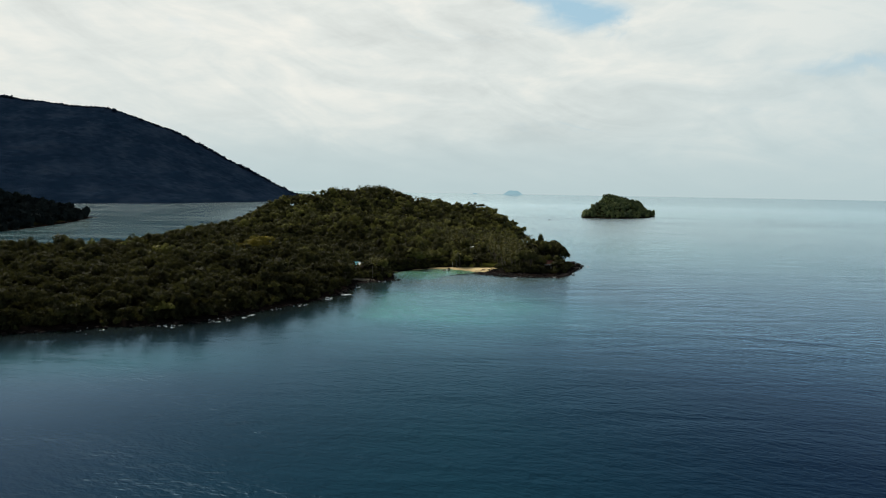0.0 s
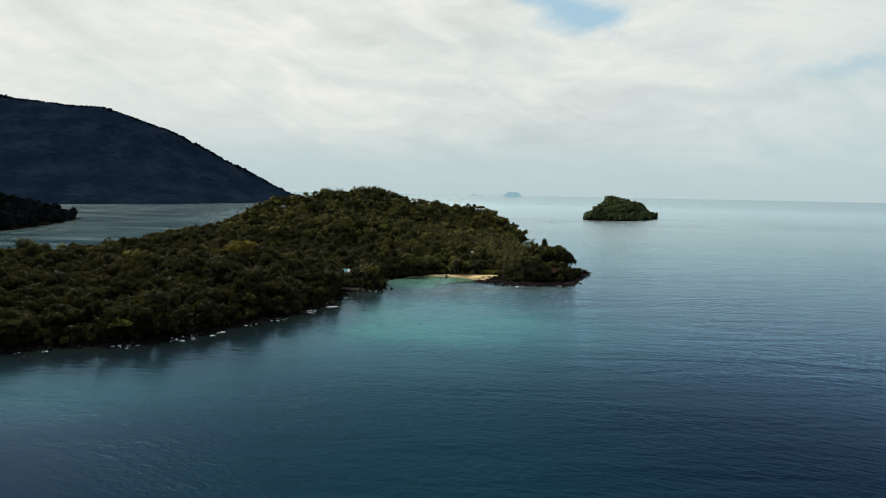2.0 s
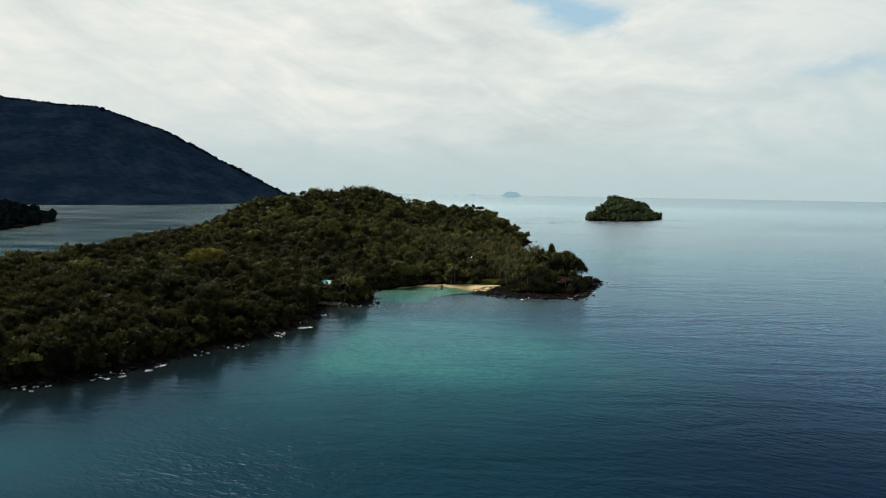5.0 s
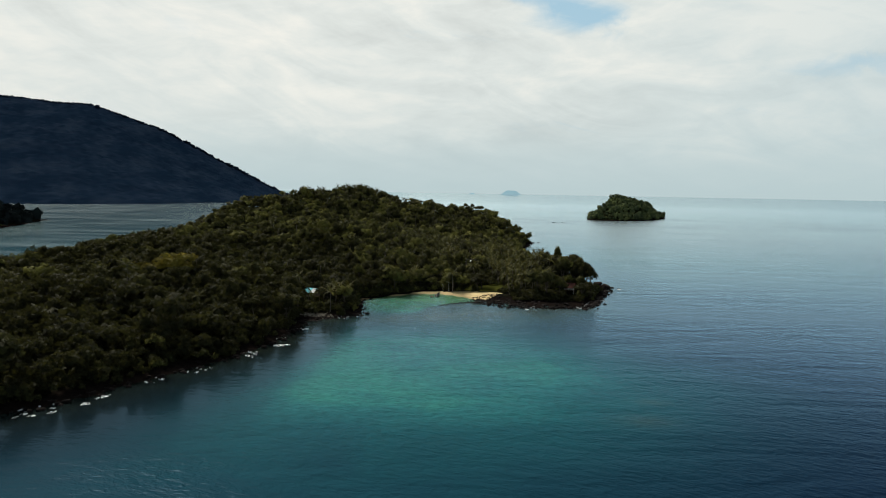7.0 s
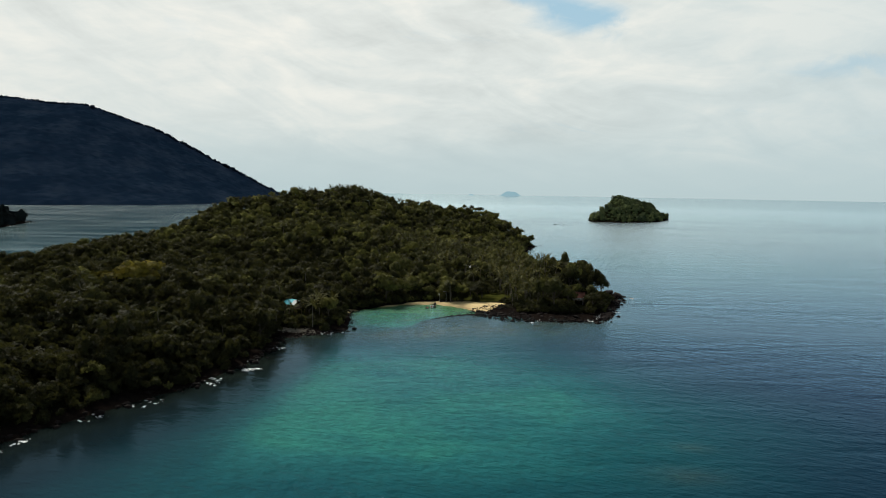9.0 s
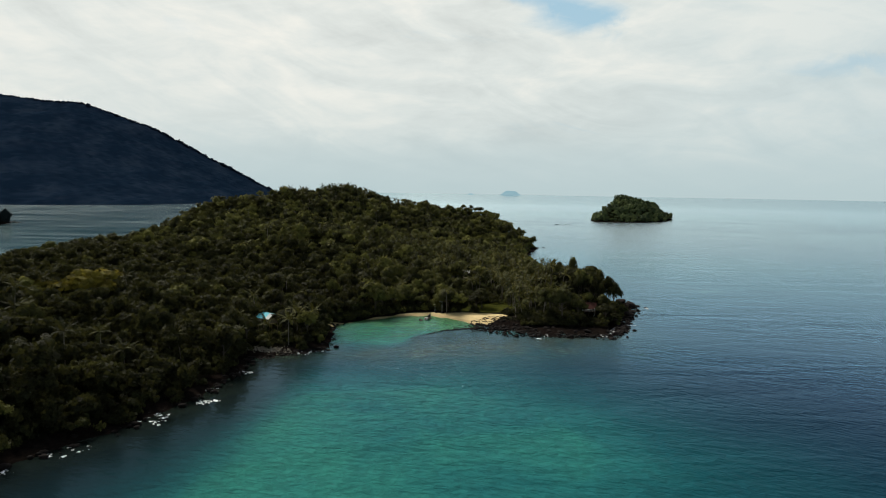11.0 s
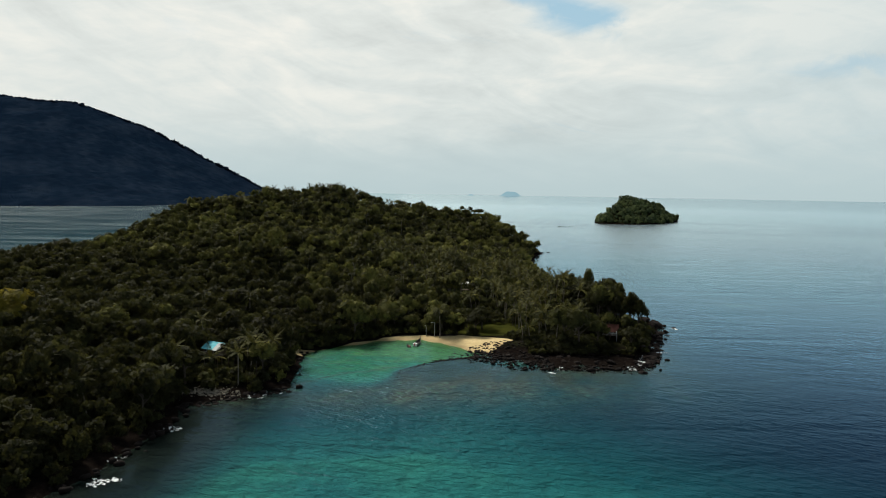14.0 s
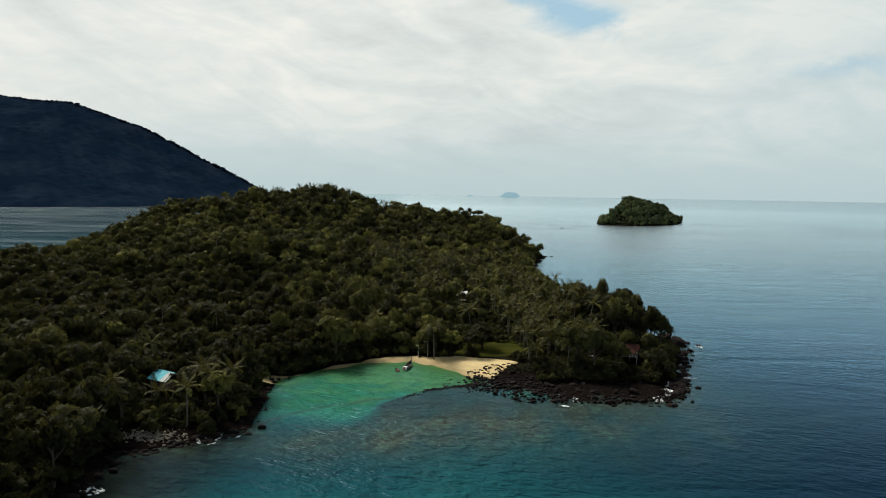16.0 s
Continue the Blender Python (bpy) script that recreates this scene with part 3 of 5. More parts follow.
def open_ground(x, y):
    """Where no big tree stands: the beach, the grass, house plots, the camera's sight lines."""
    beach = (y < beach_back(x) + np.where(x < -16, 3.0, np.where(x < 10, 6.0, 1.5))) & (y > 500) & (x > -36) & (x < 46)
    grass = ((x - 34) / 17) ** 2 + ((y - 553) / 11) ** 2 < 1
    palms = ((x - 52) / 23) ** 2 + ((y - 566) / 50) ** 2 < 1
    hut = (np.hypot(x - 28, y - 650) < 5) | ((np.abs(x - 27.5) < 5) & (y > 612) & (y < 651)) | ((np.abs(x + 1) < 2.5) & (y > 598) & (y < 617))
    blue = ((x + 57.0 - 0.4 * (468 - y)) / 6.5) ** 2 + ((y - 471) / 14) ** 2 < 1
    yellow = np.hypot(x + 129, y - 470) < 9
    red = ((x - 82.5) / 5.0) ** 2 + ((y - 526) / 11) ** 2 < 1
    rocks = ((y < 517) & (x > 34)) | ((x > 101) & (y > 520) & (y < 592))
    rocks |= ((x + 54) / 10) ** 2 + ((y - 455) / 6.5) ** 2 < 1
    return beach | grass | palms | hut | blue | yellow | red | rocks


RNG = np.random.RandomState(11)
def crown_set(seed, kinds, count, size):
    return [crown_shape(seed + k, count, size, RNG.uniform(0.62, 1.0), RNG.uniform(0.45, 0.65), RNG.randint(4, 8)) for k in range(kinds)]


# the same crowns with fewer and larger clumps the farther they stand from any viewpoint
LOW_CROWNS = crown_set(140, 6, 36, 0.36)
FINE_CROWNS, CROWNS, FAR_CROWNS, COARSE_CROWNS = (crown_set(150, 10, 190, 0.160), crown_set(100, 12, 118, 0.205),
                                                  crown_set(120, 10, 70, 0.255), crown_set(130, 8, 26, 0.45))
NEAR_TREES = []         # spots of the trees that stand as things of their own


def make_forest():
    x, y, z, r = spots_on(RNG, SHORE, HILLS, (-430, 130, 160, 1130), 5.9, open_ground, 2.6, 4.8)
    tall = np.clip(6.0 + 2.6 * wobble(x, y, 55, 2) + RNG.normal(0, 2.2, len(x)), 2.5, 13.0)
    big = RNG.uniform(0, 1, len(x))
    tall = np.where(big < 0.13, tall + 2.0, np.where(big > 0.95, tall + 1.6, tall))
    r = np.where(big < 0.13, r * 1.35, np.where(big > 0.95, r * 0.75, r))
    # the wooded point: a peaked clump over its middle, a lower one towards the tip
    top = np.interp(x, (60, 74, 80, 82, 87, 92, 99, 103, 110), (14, 21, 25, 26.5, 23, 21.5, 21.5, 15, 8)) - RNG.uniform(0, 5, len(x))
    tall = np.where((x > 66) & (y > 540) & (y < 605), np.clip(top - z - 0.8 * r, 2.5, 16), tall)
    # crowns on the near western slope are tinted darker to paint in their shade
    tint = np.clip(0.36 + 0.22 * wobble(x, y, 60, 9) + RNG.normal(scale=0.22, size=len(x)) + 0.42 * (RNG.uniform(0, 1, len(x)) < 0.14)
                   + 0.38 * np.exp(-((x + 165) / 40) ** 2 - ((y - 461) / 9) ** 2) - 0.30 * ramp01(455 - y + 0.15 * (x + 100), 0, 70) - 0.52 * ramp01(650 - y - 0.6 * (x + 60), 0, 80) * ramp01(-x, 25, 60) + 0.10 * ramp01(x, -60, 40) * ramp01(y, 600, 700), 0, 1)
    near = (y > 425) & (y < 602) & (x > -66)
    NEAR_TREES.extend(zip(x[near], y[near], z[near], tall[near], r[near]))
    far = ~near
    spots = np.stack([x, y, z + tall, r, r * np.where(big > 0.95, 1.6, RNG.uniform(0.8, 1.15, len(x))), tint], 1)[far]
    # low growth and saplings along the edge of the wood, down to the rocks
    sx, sy, sz, sr = spots_on(RNG, SHORE, HILLS, (-430, 130, 160, 1130), 3.4, open_ground, 1.6, 2.7, 0.5, 1.6)
    d = shore_distance(sx, sy, SHORE)
    edge = (d < 11) & (sx > -300) & (sy < 1000)
    # edge growth there takes the same painted-in shade
    low = np.stack([sx, sy, sz + RNG.uniform(0.6, 3.6, len(sx)), sr, sr * 1.2, np.clip(RNG.normal(0.3, 0.2, len(sx)) - 0.3 * ramp01(480 - sy, 0, 60), 0, 1)], 1)[edge]
    # an understorey that closes the wood on the near slopes
    ux, uy, uz, ur = spots_on(RNG, SHORE, HILLS, (-230, 60, 240, 600), 4.3, open_ground, 1.8, 3.0, 0.5, 6.0)
    under = np.stack([ux, uy, uz + RNG.uniform(0.8, 3.0, len(ux)), ur, ur * 1.1, np.clip(RNG.normal(0.1, 0.1, len(ux)), 0, 1)], 1)
    every = np.concatenate([spots, low])
    ex, ey, er = every[:, 0], every[:, 1], every[:, 3]
    hidden = (ey > 1068) | (ex < -265) | ((ex < -240) & (ey > 700))
    front = ~hidden & (ey < 540) & (er > 2.7)
    middle = ~hidden & ~front & (ey < 780) & (er > 2.7)
    back = ~hidden & ~front & ~middle
    V, F, T, N, base = [], [], [], [], 0
    for which, shapes in ((front, FINE_CROWNS), (middle, CROWNS), (back, FAR_CROWNS), (hidden, COARSE_CROWNS), (None, LOW_CROWNS)):
        v, f, t, o = joined(shapes, under if which is None else every[which], RNG)
        V.append(v), F.append(f + base), T.append(t), N.append(o)
        base += len(v)
    me = mesh_of("forest", np.concatenate(V), np.concatenate(F), LEAF)
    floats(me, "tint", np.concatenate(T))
    vectors(me, "outward", np.concatenate(N))
    tagged(new("forest", me), "dense dark green tropical forest over the island hills", "forest", kind="stuff")
    print("forest", far.sum(), "near", near.sum(), "low", edge.sum())


make_forest()

# ---- far land ----
ISLET = [(346, 1684), (372, 1668), (418, 1660), (470, 1690), (530, 1760), (596, 1906), (560, 1960), (480, 1950), (400, 1860), (352, 1740)]
ISLET_HILLS = [(455, 1812, 72, 90, 43), (440, 1800, 22, 40, 34), (392, 1735, 44, 60, 27), (528, 1860, 46, 80, 31)]
HEADLAND = [(-673, 1291), (-625, 1150), (-590, 1000), (-570, 870), (-640, 760), (-900, 700), (-1300, 900), (-1300, 1500), (-900, 1420), (-760, 1340)]
HEADLAND_HILLS = [(-850, 1130, 130, 230, 42), (-1050, 1100, 250, 300, 60)]


def far_wood(name, ring, hills, box, step, tree, radius, mat, labels, seed, gstep, clumps, clear=lambda x, y: x > 1e8, inset=3.0):
    rng = np.random.RandomState(seed)
    x, y, f = sheet(*box, gstep)
    z = land_height(x, y, ring, hills)
    keep = (z[f] > -6).any(1)
    ob = new(name, mesh_of(name, np.stack([x, y, z], 1), f[keep], GROUND, True))
    tagged(ob, labels[0], "island", kind="structure")
    x, y, z, r = spots_on(rng, ring, hills, box, step, clear, *radius, inset=inset)
    tint = np.clip(0.74 + 0.25 * wobble(x, y, 70, 9) + rng.normal(scale=0.2, size=len(x)), 0, 1)
    r = r * rng.uniform(0.6, 1.25, len(x))
    spots = np.stack([x, y, z + tree + np.clip(rng.normal(0, 2.6, len(x)), -3, 9), r, r * rng.uniform(0.8, 1.5, len(x)), tint], 1)
    shapes = [crown_shape(300 + k, clumps, 2.4 / clumps ** 0.5, 0.8, 0.5, 5) for k in range(8)]
    v, f, t, o = joined(shapes, spots, rng)
    me = mesh_of("wood", v, f, mat)
    floats(me, "tint", t)
    vectors(me, "outward", o)
    tagged(new("wood", me), labels[1], "forest", kind="stuff")


far_wood("islet", ISLET, ISLET_HILLS, (320, 620, 1640, 1980), 7.0, 4.0, (3.2, 6.2), HAZED_ISLET_LEAF,
         ("dark rocky islet standing alone in the sea", "green trees covering the small islet"), 21, 6, 64)
far_wood("headland", HEADLAND, HEADLAND_HILLS, (-1320, -550, 680, 1520), 11.0, 6.0, (5.5, 8.0), HAZED_FAR_LEAF,
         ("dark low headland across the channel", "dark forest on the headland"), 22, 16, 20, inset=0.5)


def mountain_height(x, y):
    """A long forested slope that runs down to the sea on one side."""
    crest = 0
    for shift in (-150, -75, 0, 75, 150):
        crest = crest + 0.2 * np.interp(x + shift, (-5200, -3200, -2480, -2165, -1820, -1530, -1220, -960, -850, -770, -700), (680, 600, 540, 501, 475, 373, 219, 82, 27, -11, -30))
    shore = np.interp(x, (-5200, -2600, -1180, -960, -780, -700), (1500, 1900, 2200, 2390, 3000, 3600))
    s = np.clip((y - shore) / (3800 - shore), 0, None)
    up = np.where(s <= 1, s ** 0.85, np.maximum(1 - 2.4 * (s - 1), 0))
    return crest * up + (14 * wobble(x, y, 420, 6) + 6 * wobble(x, y, 130, 7)) * np.clip(s, 0, 0.3) * np.clip(crest / 80, 0, 1) - 3 + 4 * np.clip(s * 30, -8, 1)


def make_mountain():
    rng = np.random.RandomState(31)
    x, y, f = sheet(-5200, -700, 1400, 4300, 17)
    z = mountain_height(x, y)
    z = z + rng.normal(0, 3.4, len(z)) * (z > 2)
    keep = (z[f] > -25).any(1)
    ob = new("mountain", mesh_of("mountain", np.stack([x, y, z], 1), f[keep], HAZED_MOUNTAIN_LEAF, True))
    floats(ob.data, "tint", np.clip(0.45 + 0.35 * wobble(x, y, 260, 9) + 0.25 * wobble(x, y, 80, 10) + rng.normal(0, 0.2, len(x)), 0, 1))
    tagged(ob, "huge dark forested mountain falling to the sea", "mountain", kind="structure")
    n = 2600
    x, y = rng.uniform(-3000, -740, n), rng.uniform(3798, 3826, n)
    z = mountain_height(x, y)
    ok = z > 1
    x, y, z = x[ok], y[ok], z[ok]
    tint = np.clip(0.45 + 0.3 * wobble(x, y, 300, 9) + rng.normal(scale=0.2, size=len(x)), 0, 1)
    r = rng.uniform(5, 11, len(x)) * np.where(rng.uniform(0, 1, len(x)) < 0.12, 1.5, 1.0)
    spots = np.stack([x, y, z + rng.uniform(-4, 3, len(x)), r, r * 0.9, tint], 1)
    shapes = [crown_shape(400 + k, 14, 0.60, 0.8, 0.5, 4) for k in range(6)]
    v, f, t, o = joined(shapes, spots, rng)
    me = mesh_of("mountain_forest", v, f, HAZED_CREST_LEAF)
    floats(me, "tint", t)
    vectors(me, "outward", o)
    tagged(new("mountain_forest", me), "dark forest on the mountain slope, tinted with blue haze", "forest", kind="stuff")


make_mountain()


def make_far_island():
    """A low island at the limit of sight, pale through the distance."""
    m, n = material("distant island haze")
    g = n.noise(place_of(n), 0.05, 4, 0.6)
    col = n.mix(g, (0.25, 0.42, 0.49, 1), (0.30, 0.47, 0.53, 1))
    # haze is put in as a flat glow; island set nearer and smaller
    n.put(n.out.inputs[0], n.add("ShaderNodeEmission", Color=col, Strength=1.0).outputs[0])
    for x, y, w, h in ((497, 4895, 74, 30), (225, 4905, 22, 9)):
        u, v, f = sheet(-1.2, 1.2, -1.2, 1.2, 0.06)
        r2 = u * u + v * v
        z = 41.5 + h * (np.clip(1 - r2, -0.4, 1)) ** 1.0 * (1 + 0.16 * wobble(u, v, 0.9, 5)) - 3
        keep = (z[f] > 34).any(1)
        tagged(new("backdrop", mesh_of("backdrop", np.stack([x + w * u, y + 40 * v, z], 1), f[keep], m, True)),
               "pale blue distant island on the horizon", "island", kind="structure")


make_far_island()


# ---- single trees ----
def floor_of(x, y):
    return float(land_height(np.array([float(x)]), np.array([float(y)]))[0])


def tube(points, radii, sides=7):
    """Vertices and four-sided faces of a tapered tube along points."""
    P = np.array(points, dtype=float)
    V, F = [], []
    for k, p in enumerate(P):
        t = P[min(k + 1, len(P) - 1)] - P[max(k - 1, 0)]
        t /= np.linalg.norm(t)
        u = np.cross(t, (0.3, 1, 0.1))
        u /= np.linalg.norm(u)
        w = np.cross(t, u)
        for j in range(sides):
            a = 6.2832 * j / sides
            V.append(p + radii[k] * (u * math.cos(a) + w * math.sin(a)))
    for k in range(len(P) - 1):
        for j in range(sides):
            j2 = (j + 1) % sides
            F.append((k * sides + j, k * sides + j2, (k + 1) * sides + j2, (k + 1) * sides + j))
    return np.array(V), np.array(F)


def merge(*pieces):
    V, F, base = [], [], 0
    for v, f in pieces:
        V.append(v), F.append(f + base)
        base += len(v)
    return np.concatenate(V), np.concatenate(F)


def tree_meshes(seed, flat, spread, lobes, tint=0.5, count=260, size=0.15):
    """Trunk with limbs and a crown of many leaf clumps, for a tree 10 m high and 5 m in radius."""
    rng = np.random.RandomState(seed)
    lean = rng.uniform(-0.6, 0.6, 2)
    pieces = [tube([(0, 0, -0.8), (0.2 * lean[0], 0.2 * lean[1], 2), (0.7 * lean[0], 0.7 * lean[1], 4.6), (lean[0], lean[1], 7.5)], (0.38, 0.28, 0.2, 0.08))]
    for k in range(5):
        a, h = 6.28 * k / 5 + rng.uniform(-0.4, 0.4), rng.uniform(3, 5)
        o = np.array((0.6 * lean[0], 0.6 * lean[1], h))
        out = np.array((math.cos(a), math.sin(a), 0))
        pieces.append(tube([o, o + out * 1.5 + (0, 0, 1.1), o + out * 3.0 + (0, 0, 2.4)], (0.16, 0.10, 0.04), 5))
    tv, tf = merge(*pieces)
    trunk = mesh_of("trunk", tv, tf, BARK, True)
    v, f, o = crown_shape(seed + 50, count, size, flat, spread, lobes)
    v = v * (5.0, 5.0, 4.2) + (lean[0] * 0.8, lean[1] * 0.8, 6.6)
    crown = mesh_of("crown", v, f, LEAF)
    floats(crown, "tint", np.full(len(v), tint))
    vectors(crown, "outward", o)
    return trunk, crown


TREE_KINDS = [("broad round-crowned green tree in the shore wood", 0.75, 0.55, 7), ("dense dark green tree in the shore wood", 0.9, 0.48, 6),
              ("spreading olive-green tree in the shore wood", 0.6, 0.66, 8), ("tall narrow green tree in the shore wood", 1.15, 0.42, 5),
              ("low bushy green tree in the shore wood", 0.7, 0.6, 9), ("uneven dark tree in the shore wood", 0.8, 0.58, 4)]


def make_trees():
    rng = np.random.RandomState(5)
    models = []
    for k, (label, flat, spread, lobes) in enumerate(TREE_KINDS):
        trunk, crown = tree_meshes(700 + 7 * k, flat, spread, lobes, (0.62, 0.08, 0.74, 0.55, 0.85, 0.16)[k])
        models.append((label, trunk, crown))
    for x, y, tall, r in ((32, 552, 6.4, 5.4), (25.5, 556, 5.6, 4.6), (46, 557, 4.6, 3.6), (12, 549, 6.5, 6.0), (-6, 549, 6.0, 5.2), (77.0, 525, 5.4, 3.0), (82.5, 571, 11.6, 2.8)):
        NEAR_TREES.insert(0, (x, y, floor_of(x, y), tall, r))
    for x, y, z, tall, r in NEAR_TREES[:298]:
        # dark kinds picked at both ends, painting the wood's shade into leaf colour
        label, trunk, crown = models[rng.choice((1, 5, 1, 5, 0)) if x < -22 else (rng.choice((1, 5, 3, 5)) if x > 84 else rng.randint(len(models)))]
        ob = thing("tree", pose(x, y, z - 0.1, 0, 0, rng.uniform(0, 360)), label, "tree", "trees near the beach")
        s = r / 5.0
        ob.scale = (s * 1.06, s * 1.06, (tall + r * 0.9) / 10.4)
        new("trunk", trunk).parent = ob
        new("crown", crown).parent = ob


make_trees()


def make_yellow_tree(x, y, wide, tall, seed, turn, label):
    trunk, _ = tree_meshes(900 + seed, 0.5, 0.7, 8)
    v, f, o = crown_shape(951 + seed, 420, 0.115, 0.42, 0.68, 10)
    ob = thing("flowering_tree", pose(x, y, floor_of(x, y) - 0.1, 0, 0, turn), label, "tree")
    ob.scale = (1.0, 1.0, tall / 12.0)
    new("trunk", trunk).parent = ob
    crown = mesh_of("crown", v * (wide, wide, 0.6 * wide) + (0, 0, 9.0), f, YELLOW_LEAF)
    floats(crown, "tint", np.random.RandomState(3 + seed).uniform(0.35, 0.8, len(v)))
    vectors(crown, "outward", o)
    new("crown", crown).parent = ob


make_yellow_tree(-129, 470, 12.5, 14.6, 0, 40, "wide yellow-green spreading tree standing out of the dark wood")
make_yellow_tree(-151, 470, 9.0, 12.2, 4, 100, "smaller yellow-green tree beside a wider one in the wood")


# ---- coconut palms ----
def frond_mesh(seed, droop):
    """One feathered leaf, growing along +x from the origin."""
    rng = np.random.RandomState(seed)
    n, V, F = 17, [], []
    s = np.linspace(0, 1, n + 1)
    px = 4.9 * (s - 0.16 * droop * s ** 2)
    pz = 1.5 * s - (1.9 + 1.8 * droop) * s ** 2
    for k in range(n):
        a, b = np.array((px[k], 0, pz[k])), np.array((px[k + 1], 0, pz[k + 1]))
        w = 0.78 * math.sin(3.14 * (0.12 + 0.84 * s[k])) + 0.10
        for side in (-1, 1):
            tip = a + (0.55 * w, side * w, -0.32 * w + rng.uniform(-0.1, 0.1))
            tip2 = b + (0.50 * w, side * w * 0.86, -0.36 * w + rng.uniform(-0.1, 0.1))
            i = len(V)
            V += [a, b * 0.75 + a * 0.25, tip2 * 0.45 + tip * 0.55, tip]
            F.append((i, i + 1, i + 2, i + 3))
    for k in range(n):
        i = len(V)
        a, b = np.array((px[k], 0, pz[k])), np.array((px[k + 1], 0, pz[k + 1]))
        V += [a + (0, -0.05, 0.02), b + (0, -0.04, 0.02), b + (0, 0.04, 0.02), a + (0, 0.05, 0.02)]
        F.append((i, i + 1, i + 2, i + 3))
    me = mesh_of("frond", V, F, PALM_LEAF)
    floats(me, "tint", np.full(len(V), rng.uniform(0.30, 0.85)))
    return me


FRONDS = [frond_mesh(60 + k, d) for k, d in enumerate((-0.5, -0.1, 0.3, 0.7, 1.1))]


def make_palm(x, y, height, rng, label):
    z = float(land_height(np.array([x]), np.array([y]))[0])
    ob = thing("palm_tree", pose(x, y, z - 0.1), label, "palm", "coconut palms")
    a, lean = rng.uniform(0, 6.28), rng.uniform(0.2, 2.2)
    s = np.linspace(0, 1, 7)
    pts = [(lean * k ** 1.8 * math.cos(a), lean * k ** 1.8 * math.sin(a), -0.5 + (height + 0.5) * k) for k in s]
    v, f = tube(pts, 0.24 - 0.11 * s, 8)
    new("trunk", mesh_of("trunk", v, f, PALM_BARK, True)).parent = ob
    top = pts[-1]
    count = rng.randint(12, 15)
    for k in range(count):
        fr = new("frond", FRONDS[min(4, int(5 * k / count))])
        fr.parent = ob
        fr.matrix_local = pose(top[0], top[1], top[2], 0, -48 + 62 * k / count + rng.uniform(-8, 8), 137.5 * k + rng.uniform(-15, 15)) @ Matrix.Scale(rng.uniform(0.75, 1.1), 4)


def make_palms():
    rng = np.random.RandomState(17)
    spots = [(13.6, 537.5, 12.0), (-48, 462, 10), (-58.5, 470.5, 5.0), (-47, 472, 10.5), (-69, 468, 8), (-42, 478, 10), (-50, 478, 11), (19, 640, 12), (36, 646, 12), (38, 655, 12), (18, 660, 11), (-10, 560, 11)]
    for x, y, h in spots:
        make_palm(x, y, h, rng, "slender coconut palm with a bare pale trunk")
    for k in range(40):
        x, y = (rng.uniform(35, 68) if k % 3 else rng.uniform(8, 20)), rng.uniform(612, 690)
        make_palm(x, y, rng.uniform(9, 15), rng, "coconut palm on the slope behind the grove")
    done = 0
    while done < 64:
        x, y = rng.uniform(28, 78), rng.uniform(521, 617)
        if ((x - 52) / 24) ** 2 + ((y - 566) / 50) ** 2 < 1 and not (abs(x - 35) < 11 and y < 560) and (done % 2 == 0 or x > 42):
            make_palm(x, y, rng.uniform(6.0, 13.0), rng, "coconut palm in the grove behind the beach")
            done += 1


make_palms()


def make_hill_palms():
    """Palm heads that rise out of the wooded slopes and the ridge."""
    rng = np.random.RandomState(29)
    leaves = []
    for me in FRONDS:
        co = np.empty(len(me.vertices) * 3, dtype=np.float32)
        me.vertices.foreach_get("co", co)
        leaves.append((co.reshape(-1, 3), np.array([p.vertices[:] for p in me.polygons])))
    x = np.concatenate([rng.uniform(-180, 95, 130), rng.normal(-100, 55, 70), rng.uniform(-40, 70, 90), rng.uniform(-150, -45, 26)])
    y = np.concatenate([rng.uniform(640, 1000, 130), rng.normal(930, 22, 70), rng.uniform(600, 760, 90), rng.uniform(400, 560, 26)])
    ok = (shore_distance(x, y, SHORE) > 8) & ~open_ground(x, y)
    x, y = x[ok], y[ok]
    z = land_height(x, y)
    trunks, heads, tint, base = [], [], [], 0
    for px, py, pz in zip(x, y, z):
        h = rng.uniform(8.5, 13.5)
        lean = rng.normal(0, 0.8, 2)
        top = np.array((px + lean[0], py + lean[1], pz + h))
        trunks.append(tube([(px, py, pz - 0.5), (px + 0.3 * lean[0], py + 0.3 * lean[1], pz + 0.5 * h), top], (0.24, 0.18, 0.13), 5))
        tone = rng.uniform(0.15, 0.75)
        for k in range(11):
            v, f = leaves[min(4, int(5 * k / 11))]
            m = np.array(pose(0, 0, 0, 0, -48 + 62 * k / 11 + rng.uniform(-8, 8), 137.5 * k + rng.uniform(-15, 15)).to_3x3()) * rng.uniform(0.7, 1.0)
            heads.append((v @ m.T + top, f))
            tint.append(np.full(len(v), tone + rng.uniform(-0.1, 0.1)))
    v, f = merge(*heads)
    me = mesh_of("hill_palm_leaves", v, f, PALM_LEAF)
    floats(me, "tint", np.concatenate(tint))
    tagged(new("hill_palm_leaves", me), "coconut palm heads rising out of the hill forest", "palms", kind="stuff")
    v, f = merge(*trunks)
    tagged(new("hill_palm_trunks", mesh_of("hill_palm_trunks", v, f, PALM_BARK, True)), "slim grey palm trunks in the hill forest", "palms", kind="stuff")


make_hill_palms()


